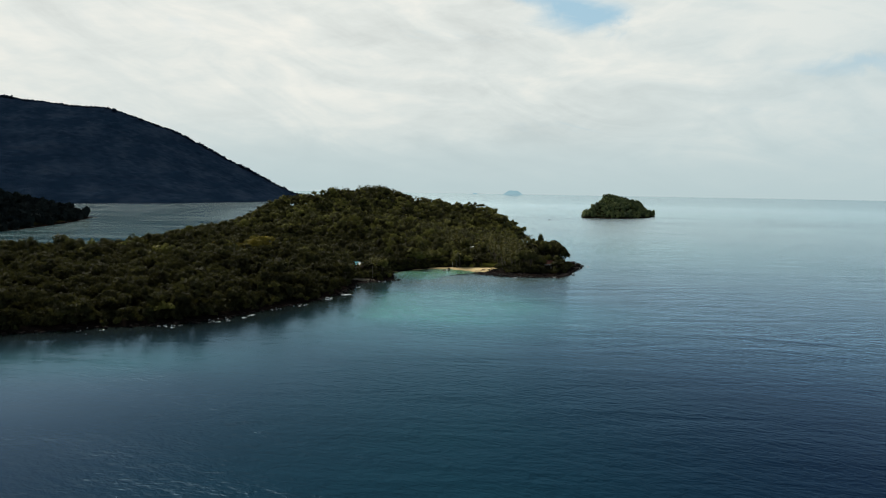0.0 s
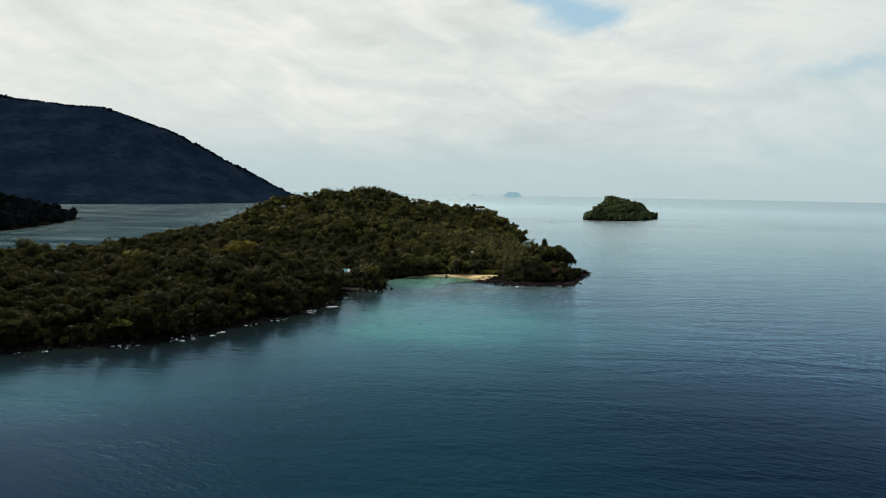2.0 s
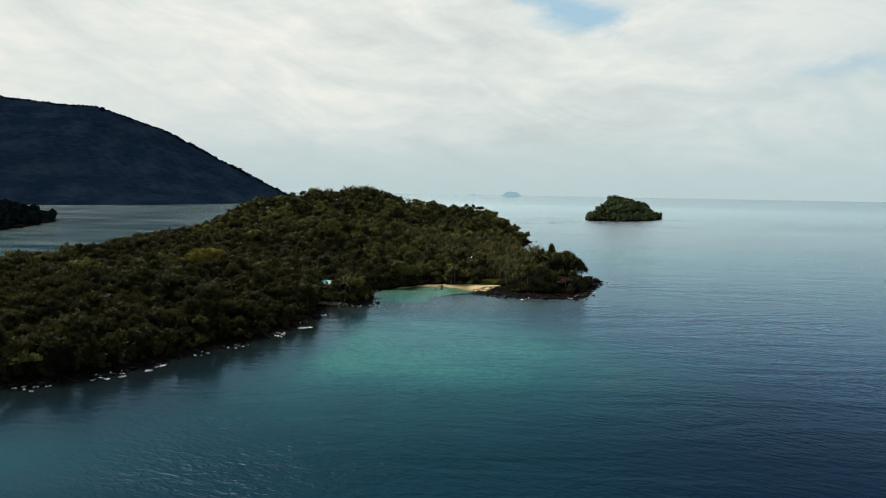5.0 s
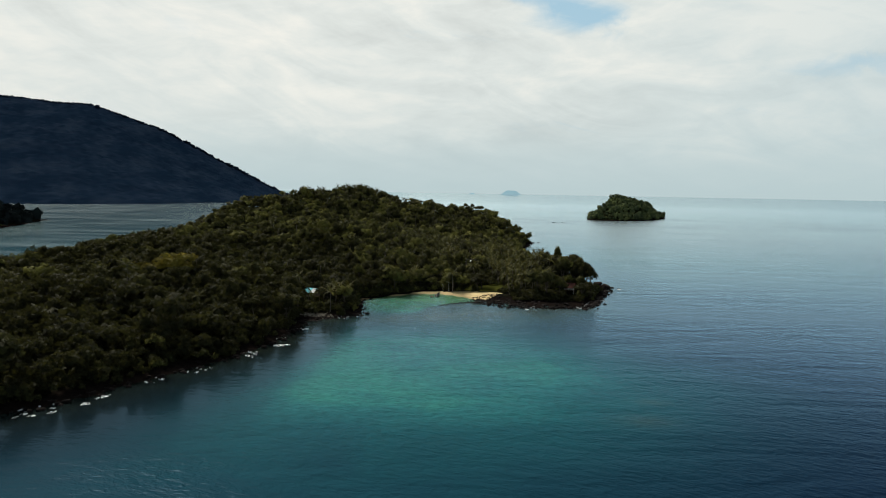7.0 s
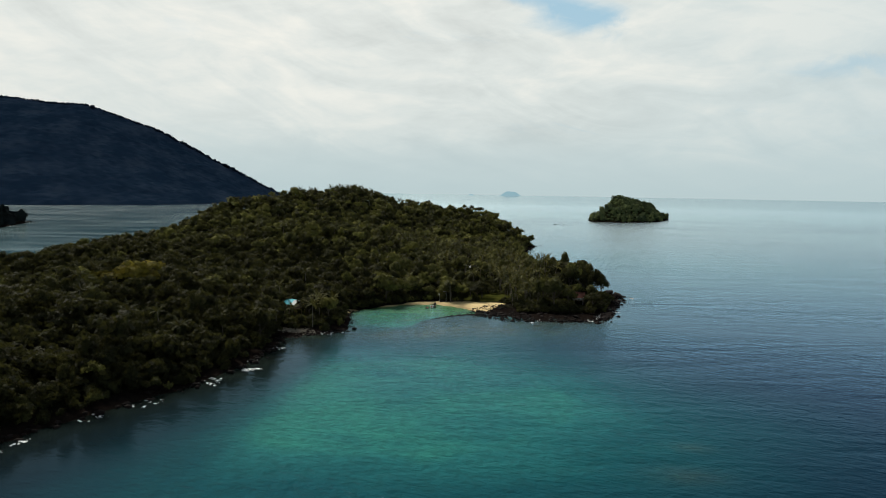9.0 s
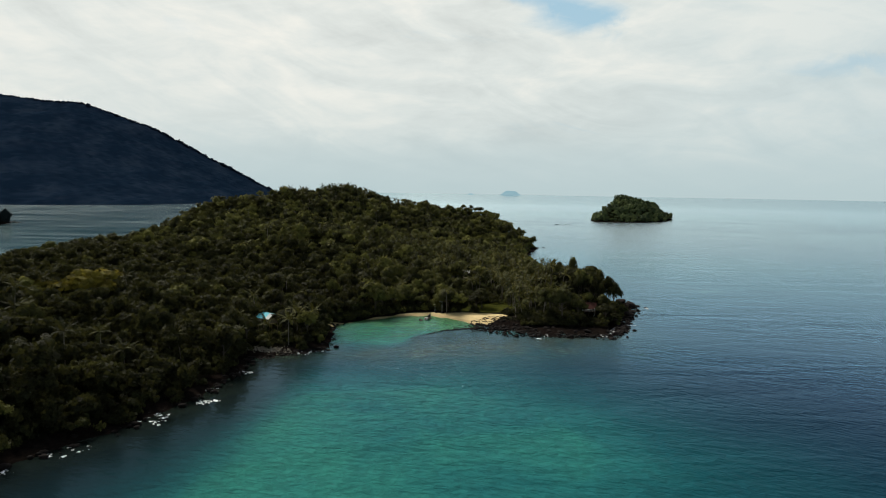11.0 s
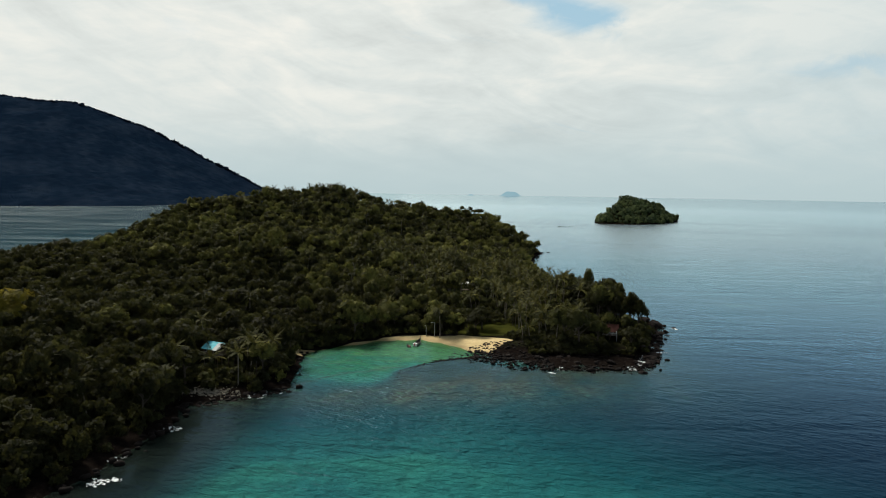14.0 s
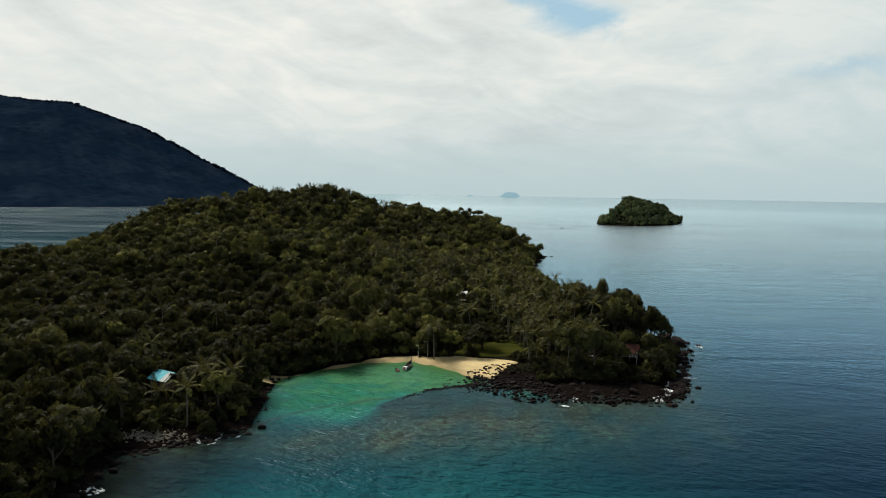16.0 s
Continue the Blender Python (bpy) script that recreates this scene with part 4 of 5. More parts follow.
def make_grove_scrub():
    """Bushes under the palms and at the back of the sand."""
    rng = np.random.RandomState(23)
    n = 760
    x, y = rng.uniform(26, 86, n), rng.uniform(522, 622, n)
    ok = (((x - 55) / 29) ** 2 + ((y - 575) / 46) ** 2 < 1) & ~(((x - 36) / 17) ** 2 + ((y - 548) / 13) ** 2 < 1) & (shore_distance(x, y, SHORE) > 6)
    x, y = x[ok], y[ok]
    x2, y2 = rng.uniform(50, 84, 230), rng.uniform(516, 532, 230)
    x3 = rng.uniform(-38, 12, 190)
    y3 = beach_back(x3) + rng.uniform(2.0, 10, 190)
    x4, y4 = rng.uniform(48, 106, 300), rng.uniform(511, 526, 300)
    y4 += np.maximum(0, x4 - 86) * 1.9
    x5, y5 = rng.normal(-60, 6, 60), rng.normal(466, 3, 60)
    x, y = np.concatenate([x, x2, x3, x4, x5]), np.concatenate([y, y2, y3, y4, y5])
    plot = ((x - 82.5) / 5.0) ** 2 + ((y - 524) / 10.0) ** 2 > 1         # kept clear in front of the red-roofed house
    x, y = x[plot], y[plot]
    z = land_height(x, y)
    r = 0.8 + 2.4 * rng.uniform(0, 1, len(x)) ** 1.5
    # bushes along the point's front get a lower tint, standing for shade
    spots = np.stack([x, y, z + 0.6 * r, r, r * 0.95, np.clip(rng.normal(0.36, 0.24, len(x)) - 0.26 * (x > 45) * ramp01(535 - y, 0, 10), 0, 1)], 1)
    v, f, t, o = joined(FAR_CROWNS, spots, rng)
    me = mesh_of("scrub", v, f, LEAF)
    floats(me, "tint", t)
    vectors(me, "outward", o)
    tagged(new("scrub", me), "olive green scrub under the palms behind the beach", "bushes", kind="stuff")


make_grove_scrub()


# ---- beach, grass, reef, rocks, surf ----
def patch_on_land(name, inside, box, step, lift, mat, label, category):
    """A sheet that lies on the ground where inside(x, y) holds, with its edge tucked into the ground."""
    x, y, f = sheet(*box, step)
    w = inside(x, y)
    z = land_height(x, y) + lift - 0.5 * ramp01(-w, 0.0, 1.0)
    keep = (w[f] > -0.9).any(1)
    tagged(new(name, mesh_of(name, np.stack([x, y, z], 1), f[keep], mat, True)), label, category, kind="structure")


patch_on_land("beach", beach_edge, (-44, 52, 468, 546), 1.0, 0.07, SAND, "pale yellow sand beach at the head of the cove", "beach")
patch_on_land("lawn", lawn_edge, (5, 70, 535, 575), 1.5, 0.05, LAWN, "rough yellow-green grass behind the beach", "grass")


def rock_mesh(seed, fineness=2):
    rng = np.random.RandomState(seed)
    bm = bmesh.new()
    bmesh.ops.create_icosphere(bm, subdivisions=fineness, radius=1.0)
    k = rng.normal(size=(9, 3))
    for v in bm.verts:
        p = np.array(v.co)
        s = 1 + 0.30 * noise.noise(Vector(p * 1.3) + Vector((seed * 3.1, 0, 0))) + 0.12 * noise.noise(Vector(p * 3.1) + Vector((0, seed * 1.7, 0)))
        for d in k:
            d = d / np.linalg.norm(d)
            s = min(s, 0.72 / max(float(p @ d), 0.3))
        v.co = Vector(p * s) * 1.0
        v.co.z *= 0.60
    me = bpy.data.meshes.new("rock")
    bm.to_mesh(me)
    bm.free()
    me.materials.append(ROCK)
    return me


ROCKS = [rock_mesh(k) for k in range(8)]
SMALL_ROCKS = [rock_mesh(k + 20, 1) for k in range(6)]


def lay_rock(x, y, size, rng, label="dark weathered boulder at the water's edge", z=None):
    ob = new("rock", ROCKS[rng.randint(len(ROCKS))])
    ground = float(land_height(np.array([x]), np.array([y]))[0]) if z is None else z
    ob.matrix_world = pose(x, y, max(ground, -0.35 * size) + 0.22 * size, rng.uniform(-15, 15), rng.uniform(-15, 15), rng.uniform(0, 360))
    ob.scale = (size * rng.uniform(0.8, 1.25), size * rng.uniform(0.8, 1.2), size * rng.uniform(0.65, 1.05))
    tagged(ob, label, "rock", "shore rocks")


def rock_cloud(spots, rng):
    src = [(np.array([v.co[:] for v in me.vertices]), np.array([p.vertices[:] for p in me.polygons])) for me in SMALL_ROCKS]
    V, F, base = [], [], 0
    for x, y, z, s in spots:
        v, f = src[rng.randint(len(src))]
        a = rng.uniform(0, 6.28)
        c, q = math.cos(a), math.sin(a)
        k = s * rng.uniform(0.7, 1.25, 3)
        V.append(np.stack([x + k[0] * (v[:, 0] * c - v[:, 1] * q), y + k[1] * (v[:, 0] * q + v[:, 1] * c), z + k[2] * v[:, 2]], 1))
        F.append(f + base)
        base += len(v)
    return np.concatenate(V), np.concatenate(F)


def make_rocks():
    rng = np.random.RandomState(41)
    # single boulders: the rocky foot of the point, its tip, the ledge by the cape, the sea stacks
    for _ in range(110):
        x = rng.uniform(38, 98)
        y = rng.uniform(492, 519) + max(0, x - 86) * 1.6
        if shore_distance(np.array([x]), np.array([y]), SHORE)[0] > -3:
            lay_rock(x, y, 0.3 + 1.7 * rng.uniform(0, 1) ** 3, rng)
    for _ in range(40):
        s = rng.uniform(0, 1)
        lay_rock(92 + 24 * s + rng.uniform(-2, 4), 506 + 68 * s + rng.uniform(-3, 3), rng.uniform(0.8, 2.2), rng)
    for x, y, s in ((122.3, 570.2, 1.3), (119, 574, 1.8), (114, 570, 3.0), (115.5, 576, 3.4), (111, 578, 3.6), (88, 499, 2.0), (91, 503, 1.8), (84, 489, 1.7), (96, 516, 2.2), (99, 522, 1.6)):
        lay_rock(x, y, s, rng)
    for _ in range(46):
        a = rng.uniform(0, 1)
        lay_rock(16 + 22 * a + rng.uniform(-2, 2), 508 + 14 * a + rng.uniform(-3, 4), rng.uniform(0.25, 0.75), rng, "small dark stone on the sand")
    for _ in range(34):
        a = rng.uniform(0, 1)
        lay_rock(-60 + 27 * a + rng.uniform(-1.5, 1.5), 445 + 18 * a + rng.uniform(-2.5, 1.5), rng.uniform(0.5, 1.3), rng, "grey boulder on the ledge below the wood")
    for x, y, s in ((236, 1524, 3.2), (240, 1526, 2.6), (246, 1527, 2.0), (257, 1531, 2.6), (263, 1532, 1.8), (120, 957, 3.2), (126, 962, 2.2), (112, 940, 3.5), (-672, 1292, 6.0), (-664, 1294, 3.0), (-680, 1286, 6.5)):
        lay_rock(x, y, s, rng, "low dark rock awash off the shore", -0.5 * s)
    # rubble along the rest of the shoreline
    spots = []
    for (ax, ay), (bx, by) in zip(SHORE[:36], SHORE[1:37]):
        n = int(math.hypot(bx - ax, by - ay) / 1.1)
        if -36 < ax < 30 and ay > 510:
            n = 0
        for k in range(n):
            t = rng.uniform(0, 1)
            spots.append((ax + t * (bx - ax) + rng.normal(0, 2.2), ay + t * (by - ay) + rng.normal(0, 2.2), rng.uniform(-0.2, 0.5), rng.uniform(0.4, 1.5)))
    for k in range(2600):
        x = rng.uniform(27, 98)
        y = rng.uniform(490, 519) + max(0, x - 86) * 1.7 + max(0, 40 - x) * 1.0
        spots.append((x, y, 0.15 + rng.uniform(-0.2, 0.35), 0.15 + 0.9 * rng.uniform(0, 1) ** 3.5))
    for k in range(700):
        x = rng.uniform(24, 50)
        y = rng.uniform(505, 528) - max(0, 34 - x) * 0.7
        spots.append((x, y, max(floor_of(x, y), 0.1) + rng.uniform(-0.1, 0.15), 0.15 + 0.65 * rng.uniform(0, 1) ** 3))
    # the dark reef bar that closes the lagoon
    for k in range(1100):
        t = rng.uniform(0, 1) ** 1.5
        spots.append((float(np.interp(t, (0, 0.3, 0.55, 1), (28, 12.5, 1, -7))) + rng.normal(0, 0.6), float(np.interp(t, (0, 0.3, 0.55, 1), (509, 502, 489, 462))) + rng.normal(0, 0.6), 0.0 - 0.45 * t + rng.uniform(-0.1, 0.15), rng.uniform(0.2, 0.55)))
    v, f = rock_cloud(spots, rng)
    tagged(new("shore_rubble", mesh_of("shore_rubble", v, f, ROCK)), "dark boulders and rubble along the waterline", "rocks", kind="stuff")



def make_pebble_bank():
    """Pale worn stones on a ledge below the wood."""
    rng = np.random.RandomState(77)
    n = 420
    x, y = rng.normal(-54.5, 4.2, n), rng.normal(455.5, 1.7, n)
    z = land_height(x, y)
    ok = z > 0.05
    spots = [(a, b, c + 0.06, s) for a, b, c, s in zip(x[ok], y[ok], z[ok], 0.14 + 0.42 * rng.uniform(0, 1, n)[ok] ** 2)]
    v, f = rock_cloud(spots, rng)
    me = mesh_of("pebble_bank", v, f, plain("pale worn stone", (0.10, 0.088, 0.070), (0.22, 0.195, 0.155), 1.5, 0.95))
    tagged(new("pebble_bank", me), "bank of pale worn stones on the shore ledge", "stones", kind="stuff")


make_rocks()


make_pebble_bank()


def foam_material():
    m, n = material("sea foam")
    p = place_of(n)
    g = n.noise(p, 1.3, 5, 0.7)
    white = n.add("ShaderNodeBsdfDiffuse", Color=(0.66, 0.70, 0.72, 1))
    gone = n.add("ShaderNodeBsdfTransparent")
    n.put(n.out.inputs[0], n.add("ShaderNodeMixShader", i0=n.smooth(g, 0.47, 0.56), i1=gone.outputs[0], i2=white.outputs[0]).outputs[0])
    return m


def make_foam():
    rng = np.random.RandomState(51)
    V, F, base = [], [], 0

    def blot(x, y, r, stretch, turn):
        nonlocal base
        k = 10
        V.append((x, y, 0.30))
        c, s = math.cos(turn), math.sin(turn)
        for j in range(k):
            a = 6.2832 * j / k
            q = r * rng.uniform(0.55, 1.2)
            u, w = q * stretch * math.cos(a), q * math.sin(a)
            V.append((x + u * c - w * s, y + u * s + w * c, 0.10))
        for j in range(k):
            F.append((base, base + 1 + j, base + 1 + (j + 1) % k))
        base += k + 1

    for x, y, n, spread, r in ((86, 502, 24, 3.6, 1.9), (83, 495, 14, 2.5, 1.5), (92, 511, 12, 3.0, 1.4), (54, 495.5, 14, 6.0, 0.9), (-41, 459.5, 22, 3.6, 0.9), (-55, 427, 7, 2.5, 1.0), (-56, 396, 10, 2.5, 1.3), (-66, 384, 7, 3.0, 1.0),
                               (-76, 357, 8, 3.5, 1.0), (-104, 313, 10, 5.0, 1.1), (-94, 324, 9, 4.5, 1.0), (-66, 379, 8, 4.0, 0.9), (-84, 345, 8, 4, 0.9), (-120, 300, 7, 4, 0.9), (98, 520, 9, 2.5, 1.2), (121, 567, 4, 2, 0.9),
                               (-150, 288, 6, 6, 0.8), (-60, 408, 5, 3, 0.8)):
        for _ in range(n):
            blot(x + rng.normal(0, spread * 0.6), y + rng.normal(0, spread * 0.6), r * rng.uniform(0.4, 0.95), rng.uniform(1, 2), rng.uniform(0, 3.14))
    me = mesh_of("surf_foam", V, F, foam_material())
    tagged(new("surf_foam", me), "white broken surf foam among the shore rocks", "foam", kind="stuff")


make_foam()


# ---- buildings, boat, poles ----
CYAN = plain("cyan painted tin", (0.08, 0.44, 0.54), (0.14, 0.56, 0.64), 1.2, 0.75)
PALE_TIN = plain("pale weathered tin", (0.42, 0.44, 0.44), (0.56, 0.58, 0.57), 1.2, 0.85)
RUST = plain("red-brown tin", (0.045, 0.016, 0.012), (0.075, 0.026, 0.019), 1.5, 1.0)
PLANK = plain("weathered planks", (0.10, 0.075, 0.055), (0.17, 0.13, 0.10), 2.5, 0.8)
WHITE = plain("white paint", (0.66, 0.67, 0.65), (0.78, 0.78, 0.76), 1.5, 0.6)
# near-black paint on door and window panels, in place of shade indoors
DARK = plain("painted opening shade", (0.012, 0.012, 0.012), (0.02, 0.02, 0.02), 2.0, 0.8)
CONCRETE = plain("grey concrete", (0.26, 0.25, 0.23), (0.36, 0.34, 0.31), 1.5, 0.85)
HULL = plain("dark painted hull", (0.030, 0.035, 0.045), (0.05, 0.05, 0.055), 2.0, 0.5)
RED = plain("faded red paint", (0.30, 0.06, 0.05), (0.38, 0.10, 0.08), 2.0, 0.6)
METAL = plain("galvanised steel", (0.35, 0.36, 0.36), (0.45, 0.46, 0.46), 3.0, 0.45, 0.6)
GLASS = plain("dusty lamp glass", (0.55, 0.56, 0.54), (0.62, 0.62, 0.60), 3.0, 0.3)


def box(bm, x0, x1, y0, y1, z0, z1, bevel=0.03):
    m = Matrix.Translation(((x0 + x1) / 2, (y0 + y1) / 2, (z0 + z1) / 2)) @ Matrix.Diagonal((x1 - x0, y1 - y0, z1 - z0, 1))
    made = bmesh.ops.create_cube(bm, size=1.0, matrix=m)["verts"]
    if bevel:
        edges = {e for v in made for e in v.link_edges}
        bmesh.ops.bevel(bm, geom=list(edges), offset=bevel, segments=1, affect="EDGES")


def boxed(name, dims, mat, parent, label="", bevel=0.03):
    bm = bmesh.new()
    box(bm, *dims, bevel)
    return part(name, bm, mat, parent, label)


def slope_sheet(name, x0, x1, y0, z0, y1, z1, mat, parent, label=""):
    """A corrugated roof sheet between the eave (y0, z0) and the ridge (y1, z1)."""
    bm = bmesh.new()
    n = max(6, int((x1 - x0) / 0.12))
    rows = []
    for y, z in ((y0, z0), (y1, z1)):
        for drop in (0.0, 0.03):
            rows.append([bm.verts.new((x0 + (x1 - x0) * k / n, y, z - drop + 0.025 * (k % 2))) for k in range(n + 1)])
    for k in range(n):
        bm.faces.new((rows[0][k], rows[0][k + 1], rows[2][k + 1], rows[2][k]))
        bm.faces.new((rows[1][k], rows[3][k], rows[3][k + 1], rows[1][k + 1]))
        bm.faces.new((rows[0][k], rows[1][k], rows[1][k + 1], rows[0][k + 1]))
    return part(name, bm, mat, parent, label)


def stilt_house(name, x, y, turn, w, d, floor, wall, rise, roof_a, roof_b, walls, label, rail=False, eave=0.7):
    """A timber house on posts with a gable roof in separate sheets, front towards -y."""
    g = floor_of(x, y)
    ob = thing(name, pose(x, y, g, 0, 0, turn), label, "house")
    for px in (-w / 2 + 0.2, 0, w / 2 - 0.2):
        for py in (-d / 2 + 0.2, d / 2 - 0.2):
            boxed("post", (px - 0.1, px + 0.1, py - 0.1, py + 0.1, -1.2, floor), PLANK, ob, bevel=0.015)
    boxed("floor_deck", (-w / 2 - 0.1, w / 2 + 0.1, -d / 2 - (1.5 if rail else 0.1), d / 2 + 0.1, floor, floor + 0.15), PLANK, ob)
    top = floor + 0.15 + wall
    bm = bmesh.new()
    t = 0.12
    box(bm, -w / 2, w / 2, -d / 2, -d / 2 + t, floor + 0.15, top, 0.01)
    box(bm, -w / 2, w / 2, d / 2 - t, d / 2, floor + 0.15, top, 0.01)
    box(bm, -w / 2, -w / 2 + t, -d / 2 + t + 0.002, d / 2 - t - 0.002, floor + 0.15, top, 0.01)
    box(bm, w / 2 - t, w / 2, -d / 2 + t + 0.002, d / 2 - t - 0.002, floor + 0.15, top, 0.01)
    part("wall", bm, walls, ob)
    for side in (-1, 1):
        bm = bmesh.new()
        for o in (0.0, 0.06):
            px = side * (w / 2 - 0.02 - o)
            a = [bm.verts.new(q) for q in ((px, -d / 2, top), (px, d / 2, top), (px, 0, top + rise - 0.06))]
            bm.faces.new(a if (side > 0) == (o == 0) else a[::-1])
        part("gable", bm, walls, ob)
    boxed("door", (-0.45, 0.45, -d / 2 - 0.04, -d / 2 - 0.004, floor + 0.16, floor + 2.15), DARK, ob, "near-black panel painted as doorway shade")
    for px in (-w / 2 + 0.6, w / 2 - 1.7):
        win = boxed("window", (px, px + 1.1, -d / 2 - 0.05, -d / 2 - 0.004, floor + 1.0, floor + 2.0), WHITE, ob)
        boxed("pane", (px + 0.1, px + 1.0, -d / 2 - 0.07, -d / 2 - 0.052, floor + 1.1, floor + 1.9), DARK, win)
    n = max(2, round(w / 2.2))
    drop = rise * eave / (d / 2)
    for side, mats in ((-1, roof_a), (1, roof_b)):
        for k in range(n):
            x0 = -w / 2 - 0.5 + (w + 1) * k / n
            slope_sheet("roof_sheet", x0 + 0.01, x0 + (w + 1) / n - 0.01, side * (d / 2 + eave), top - drop + 0.1, side * 0.02, top + rise + 0.1, mats[k % len(mats)], ob)
    boxed("ridge_cap", (-w / 2 - 0.52, w / 2 + 0.52, -0.16, 0.16, top + rise + 0.09, top + rise + 0.15), roof_b[0], ob)
    if rail:
        y0 = -d / 2 - 1.45
        for k in range(int(w / 0.5) + 1):
            px = -w / 2 + k * 0.5
            boxed("baluster", (px - 0.05, px + 0.05, y0 - 0.04, y0 + 0.04, floor + 0.15, floor + 1.05), WHITE, ob, bevel=0.01)
        boxed("handrail", (-w / 2 - 0.1, w / 2 + 0.1, y0 - 0.06, y0 + 0.06, floor + 1.052, floor + 1.14), WHITE, ob, "white painted handrail", 0.01)
        for px in (-w / 2 + 0.1, w / 2 - 0.1):
            boxed("porch_post", (px - 0.08, px + 0.08, y0 + 0.07, y0 + 0.23, -1.0, top - 0.35), WHITE, ob, bevel=0.01)
    return ob


stilt_house("house", -60.5, 480, -30, 6.6, 5.0, 4.4, 2.3, 1.5, (CYAN, CYAN, PALE_TIN, CYAN), (CYAN,), PLANK, "timber house with a bright cyan tin roof in the wood")
stilt_house("house", 83.5, 533.0, -20, 5.6, 4.2, 1.9, 2.2, 1.6, (RUST,), (RUST,), PLANK, "timber house with red-brown roof and white railing", True, 1.3)


def make_shelter(x, y, turn, w, d, top, label, mat):
    g = floor_of(x, y)
    ob = thing("shelter", pose(x, y, g, 0, 0, turn), label, "shelter", "open shelters among the palms")
    for px in (-w / 2 + 0.3, w / 2 - 0.3):
        for py in (-d / 2 + 0.3, d / 2 - 0.3):
            boxed("post", (px - 0.09, px + 0.09, py - 0.09, py + 0.09, -0.6, top + 0.1), PLANK, ob, bevel=0.015)
    boxed("bench", (-w / 2 + 0.6, w / 2 - 0.6, -d / 2 + 0.6, d / 2 - 0.6, 0.5, 0.62), PLANK, ob)
    for k in range(3):
        x0 = -w / 2 - 0.2 + (w + 0.4) * k / 3
        slope_sheet("roof_sheet", x0 + 0.01, x0 + (w + 0.4) / 3 - 0.01, -d / 2 - 0.3, top, d / 2 + 0.3, top + 0.9, mat, ob)


make_shelter(28.0, 649, 6, 5.2, 4.2, 4.0, "open shelter with a white tin roof among palms", PALE_TIN)
make_shelter(-1.0, 614, -10, 2.6, 2.4, 3.6, "small white-roofed shelter half hidden by trees", WHITE)


def make_shed():
    ob = thing("shed", pose(68.5, 527.5, floor_of(68.5, 527.5), 0, 0, 15), "small white shed at the edge of the scrub", "shed")
    boxed("wall", (-0.9, 0.9, -0.8, 0.8, -0.4, 2.1), WHITE, ob)
    boxed("door", (-0.35, 0.35, -0.84, -0.804, 0.0, 1.8), DARK, ob)
    slope_sheet("roof_sheet", -1.1, 1.1, -1.05, 2.14, 1.05, 2.45, PALE_TIN, ob)


make_shed()


def make_boat(x, y, turn):
    """A wooden passenger boat drawn up at the sand: bow towards +y."""
    ob = thing("boat", pose(x, y, 0.05, 0, 0, turn), "dark wooden boat with a white stern, moored at the sand", "boat")
    L, n = 8.4, 14
    bm = bmesh.new()
    rings = []
    for k in range(n + 1):
        s = k / n
        half = 1.05 * (1 - max(0, (s - 0.45) / 0.55) ** 2.2) * (0.82 + 0.18 * min(1, s / 0.25)) + 0.03
        sheer = 0.75 + 0.95 * max(0, (s - 0.4) / 0.6) ** 2.2 + 0.15 * (1 - s)
        yy = -L / 2 + L * s
        keel = -0.35 + 0.5 * max(0, (s - 0.75) / 0.25) ** 2
        outer = [(-half, sheer), (-0.85 * half, 0.2 * sheer + 0.05), (-0.4 * half, keel + 0.08), (0, keel), (0.4 * half, keel + 0.08), (0.85 * half, 0.2 * sheer + 0.05), (half, sheer)]
        inner = [(0.9 * half, sheer), (0.74 * half, 0.2 * sheer + 0.1), (0, keel + 0.16), (-0.74 * half, 0.2 * sheer + 0.1), (-0.9 * half, sheer)]
        rings.append([bm.verts.new((px, yy, pz)) for px, pz in outer + inner])
    m = len(rings[0])
    for a, b in zip(rings, rings[1:]):
        for j in range(m):
            bm.faces.new((a[j], a[(j + 1) % m], b[(j + 1) % m], b[j]))
    bm.faces.new(rings[0])
    bm.faces.new(rings[-1][::-1])
    part("hull", bm, HULL, ob)
    for yy in (-2.6, -1.0, 0.6, 1.9):
        boxed("thwart", (-0.78, 0.78, yy - 0.14, yy + 0.14, 0.46, 0.52), PLANK, ob)
    boxed("stern_board", (-0.78, 0.78, -4.34, -4.22, 0.1, 1.25), WHITE, ob, "white painted stern board")
    boxed("stern_deck", (-0.72, 0.72, -4.18, -2.7, 0.95, 1.12), WHITE, ob, "white stern deck")
    boxed("engine", (-0.26, 0.26, -4.78, -4.36, 0.35, 1.3), RED, ob, "red outboard engine", 0.08)
    for px, yy, top in ((-0.6, 0.8, 3.6), (0.5, 2.2, 3.1)):
        boxed("pole", (px - 0.04, px + 0.04, yy - 0.04, yy + 0.04, 0.2, top), PLANK, ob, bevel=0.01)
    boxed("prow", (-0.08, 0.08, 4.0, 4.3, 1.2, 2.7), HULL, ob)


make_boat(4.6, 528.5, -14)


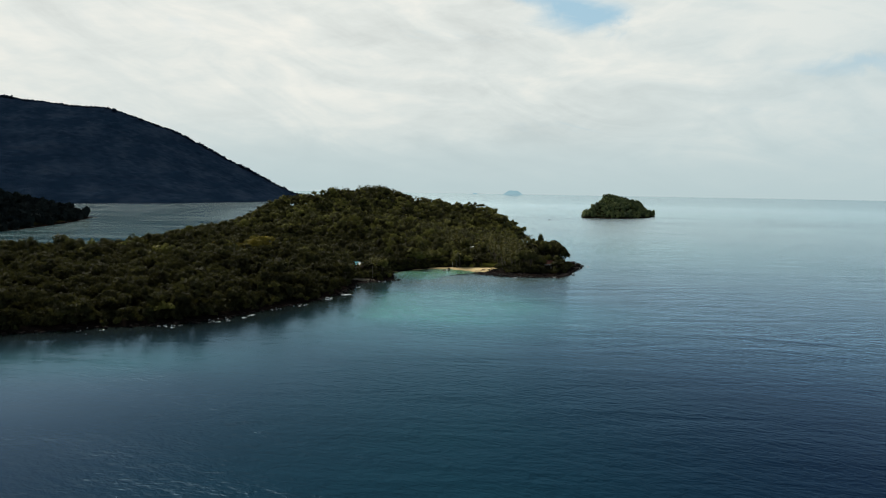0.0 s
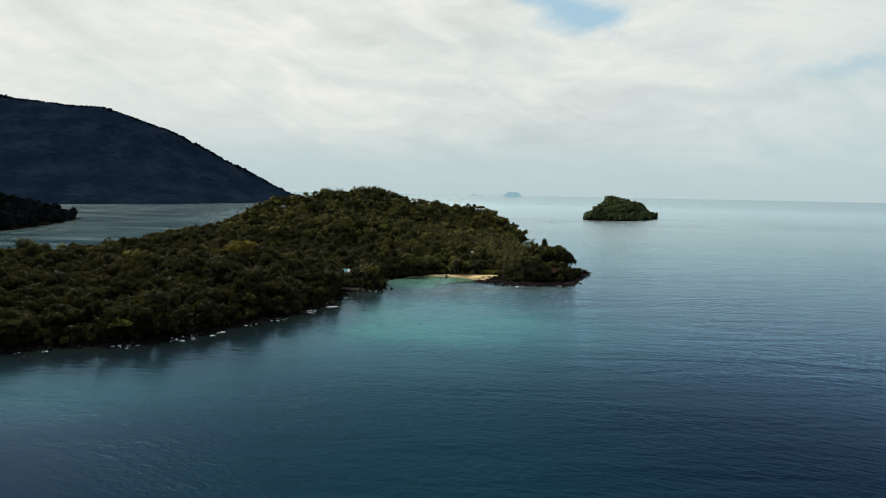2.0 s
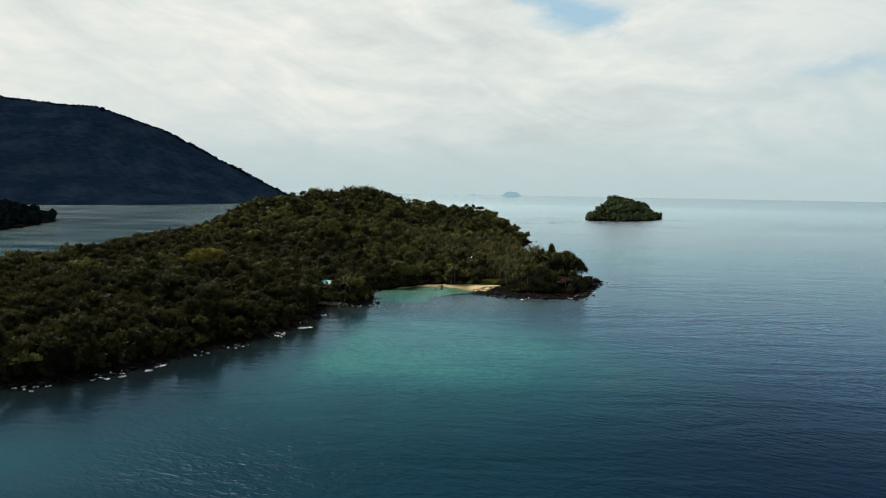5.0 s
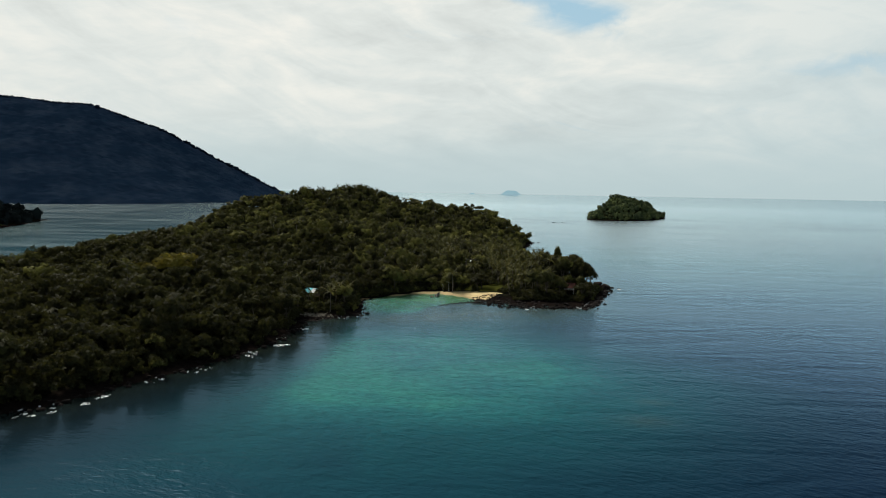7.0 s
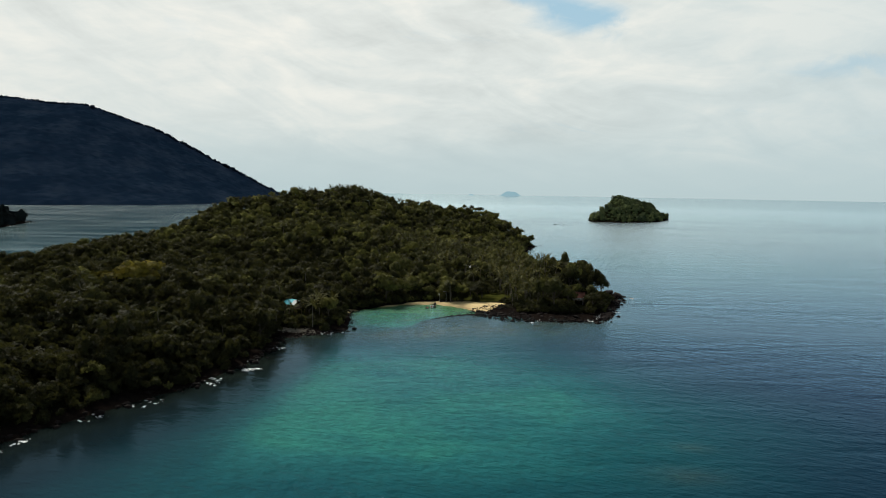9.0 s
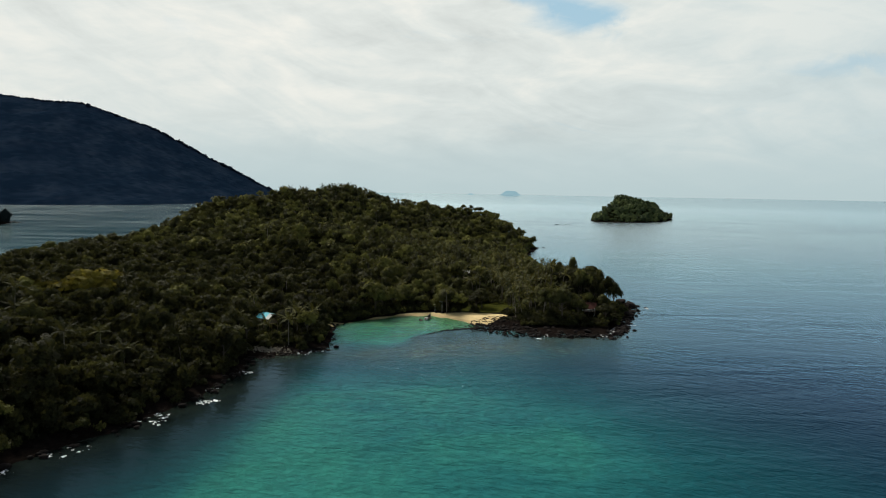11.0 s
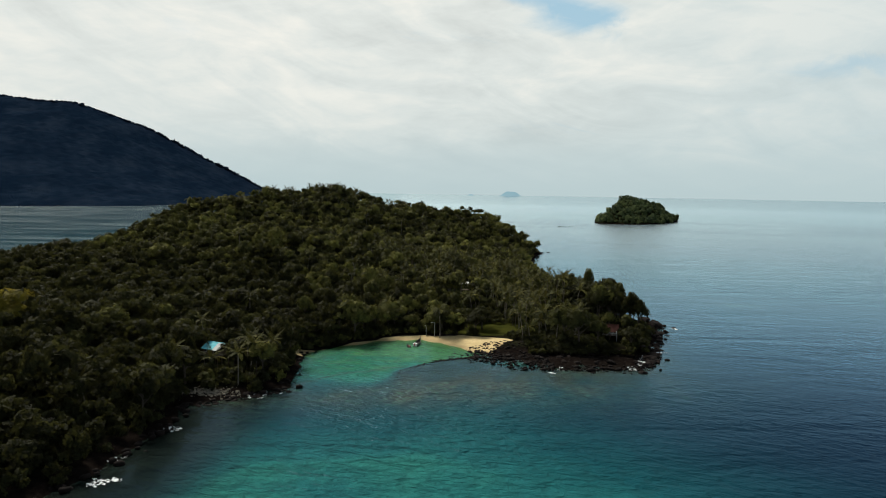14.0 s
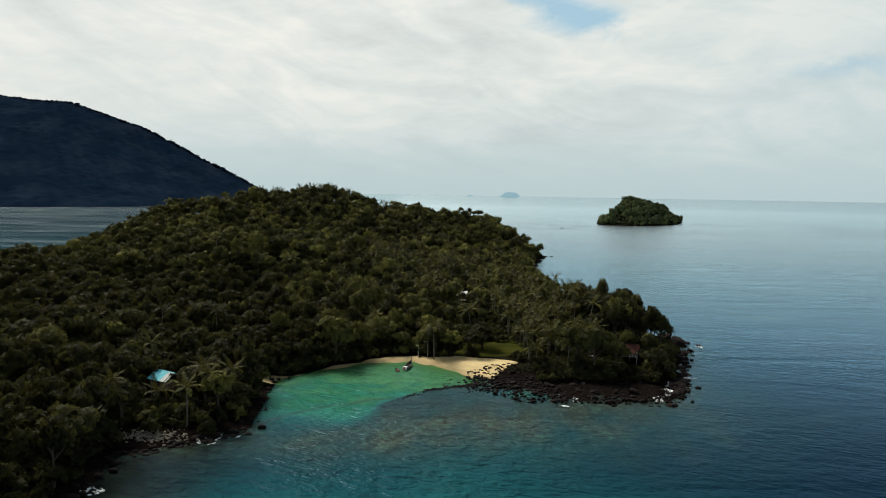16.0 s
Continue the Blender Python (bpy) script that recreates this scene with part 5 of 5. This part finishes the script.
def make_dinghy():
    ob = thing("dinghy", pose(1.0, 523.5, 0.08, 0, 0, 25), "small dinghy with pink and dark covers at the sand", "boat")
    bm = bmesh.new()
    rings = []
    for k in range(9):
        s = k / 8
        half = 0.62 * (1 - max(0, (s - 0.5) / 0.5) ** 2) + 0.03
        yy = -1.5 + 3.0 * s
        top = 0.5 + 0.25 * s * s
        rings.append([bm.verts.new(q) for q in ((-half, yy, top), (-0.6 * half, yy, -0.12), (0.6 * half, yy, -0.12), (half, yy, top), (0.85 * half, yy, top), (0.5 * half, yy, 0.02), (-0.5 * half, yy, 0.02), (-0.85 * half, yy, top))])
    for a, b in zip(rings, rings[1:]):
        for j in range(8):
            bm.faces.new((a[j], a[(j + 1) % 8], b[(j + 1) % 8], b[j]))
    bm.faces.new(rings[0])
    bm.faces.new(rings[-1][::-1])
    part("hull", bm, HULL, ob)
    boxed("seat", (-0.5, 0.5, -0.3, 0.05, 0.32, 0.38), PLANK, ob)
    boxed("cover", (-0.4, 0.4, -1.35, -0.5, 0.35, 0.62), RED, ob, "faded pink cover", 0.08)


make_dinghy()


def make_lamp_post(x, y, h, turn):
    ob = thing("lamp_post", pose(x, y, floor_of(x, y), 0, 0, turn), "slim grey steel lamp post at the back of the beach", "lamp post", "beach lamp posts")
    bm = bmesh.new()
    bmesh.ops.create_cone(bm, cap_ends=True, segments=10, radius1=0.10, radius2=0.06, depth=h + 0.6, matrix=Matrix.Translation((0, 0, h / 2 - 0.3)))
    part("pole", bm, METAL, ob)
    boxed("arm", (-1.1, 0.05, -0.04, 0.04, h - 0.06, h + 0.02), METAL, ob)
    head = boxed("lamp_head", (-1.6, -1.08, -0.14, 0.14, h - 0.10, h + 0.06), METAL, ob, bevel=0.04)
    boxed("lens", (-1.55, -1.13, -0.11, 0.11, h - 0.13, h - 0.102), GLASS, head)


make_lamp_post(11.3, 538.4, 6.4, 10)
make_lamp_post(7.8, 539.0, 4.6, -70)


def make_beach_wall():
    """A low dry wall of separate stones behind the sand."""
    rng = np.random.RandomState(61)
    wall = thing("beach_wall", pose(0, 0, 0), "low dark stone wall at the back of the sand", "wall")
    x = 8.0
    while x < 21:
        for row in range(2):
            st = new("stone", ROCKS[rng.randint(len(ROCKS))])
            st.parent = wall
            y = 540.0 + 0.05 * (x - 8)
            st.matrix_local = pose(x + rng.uniform(-0.1, 0.1), y + rng.uniform(-0.1, 0.1), floor_of(x, y) + 0.1 + 0.35 * row, 0, 0, rng.uniform(0, 360)) @ Matrix.Diagonal((0.42, 0.36, 0.34, 1))
        x += 0.62


make_beach_wall()


def make_slab():
    ob = thing("landing_slab", pose(97.5, 541, 0.9, 2, -3, 12), "pale concrete landing slab on the rocks", "slab")
    boxed("slab", (-2.4, 2.4, -0.9, 0.9, 0.0, 0.35), CONCRETE, ob, bevel=0.06)
    for px in (-1.8, 1.8):
        boxed("pier", (px - 0.3, px + 0.3, -0.6, 0.6, -1.6, -0.004), CONCRETE, ob)


make_slab()
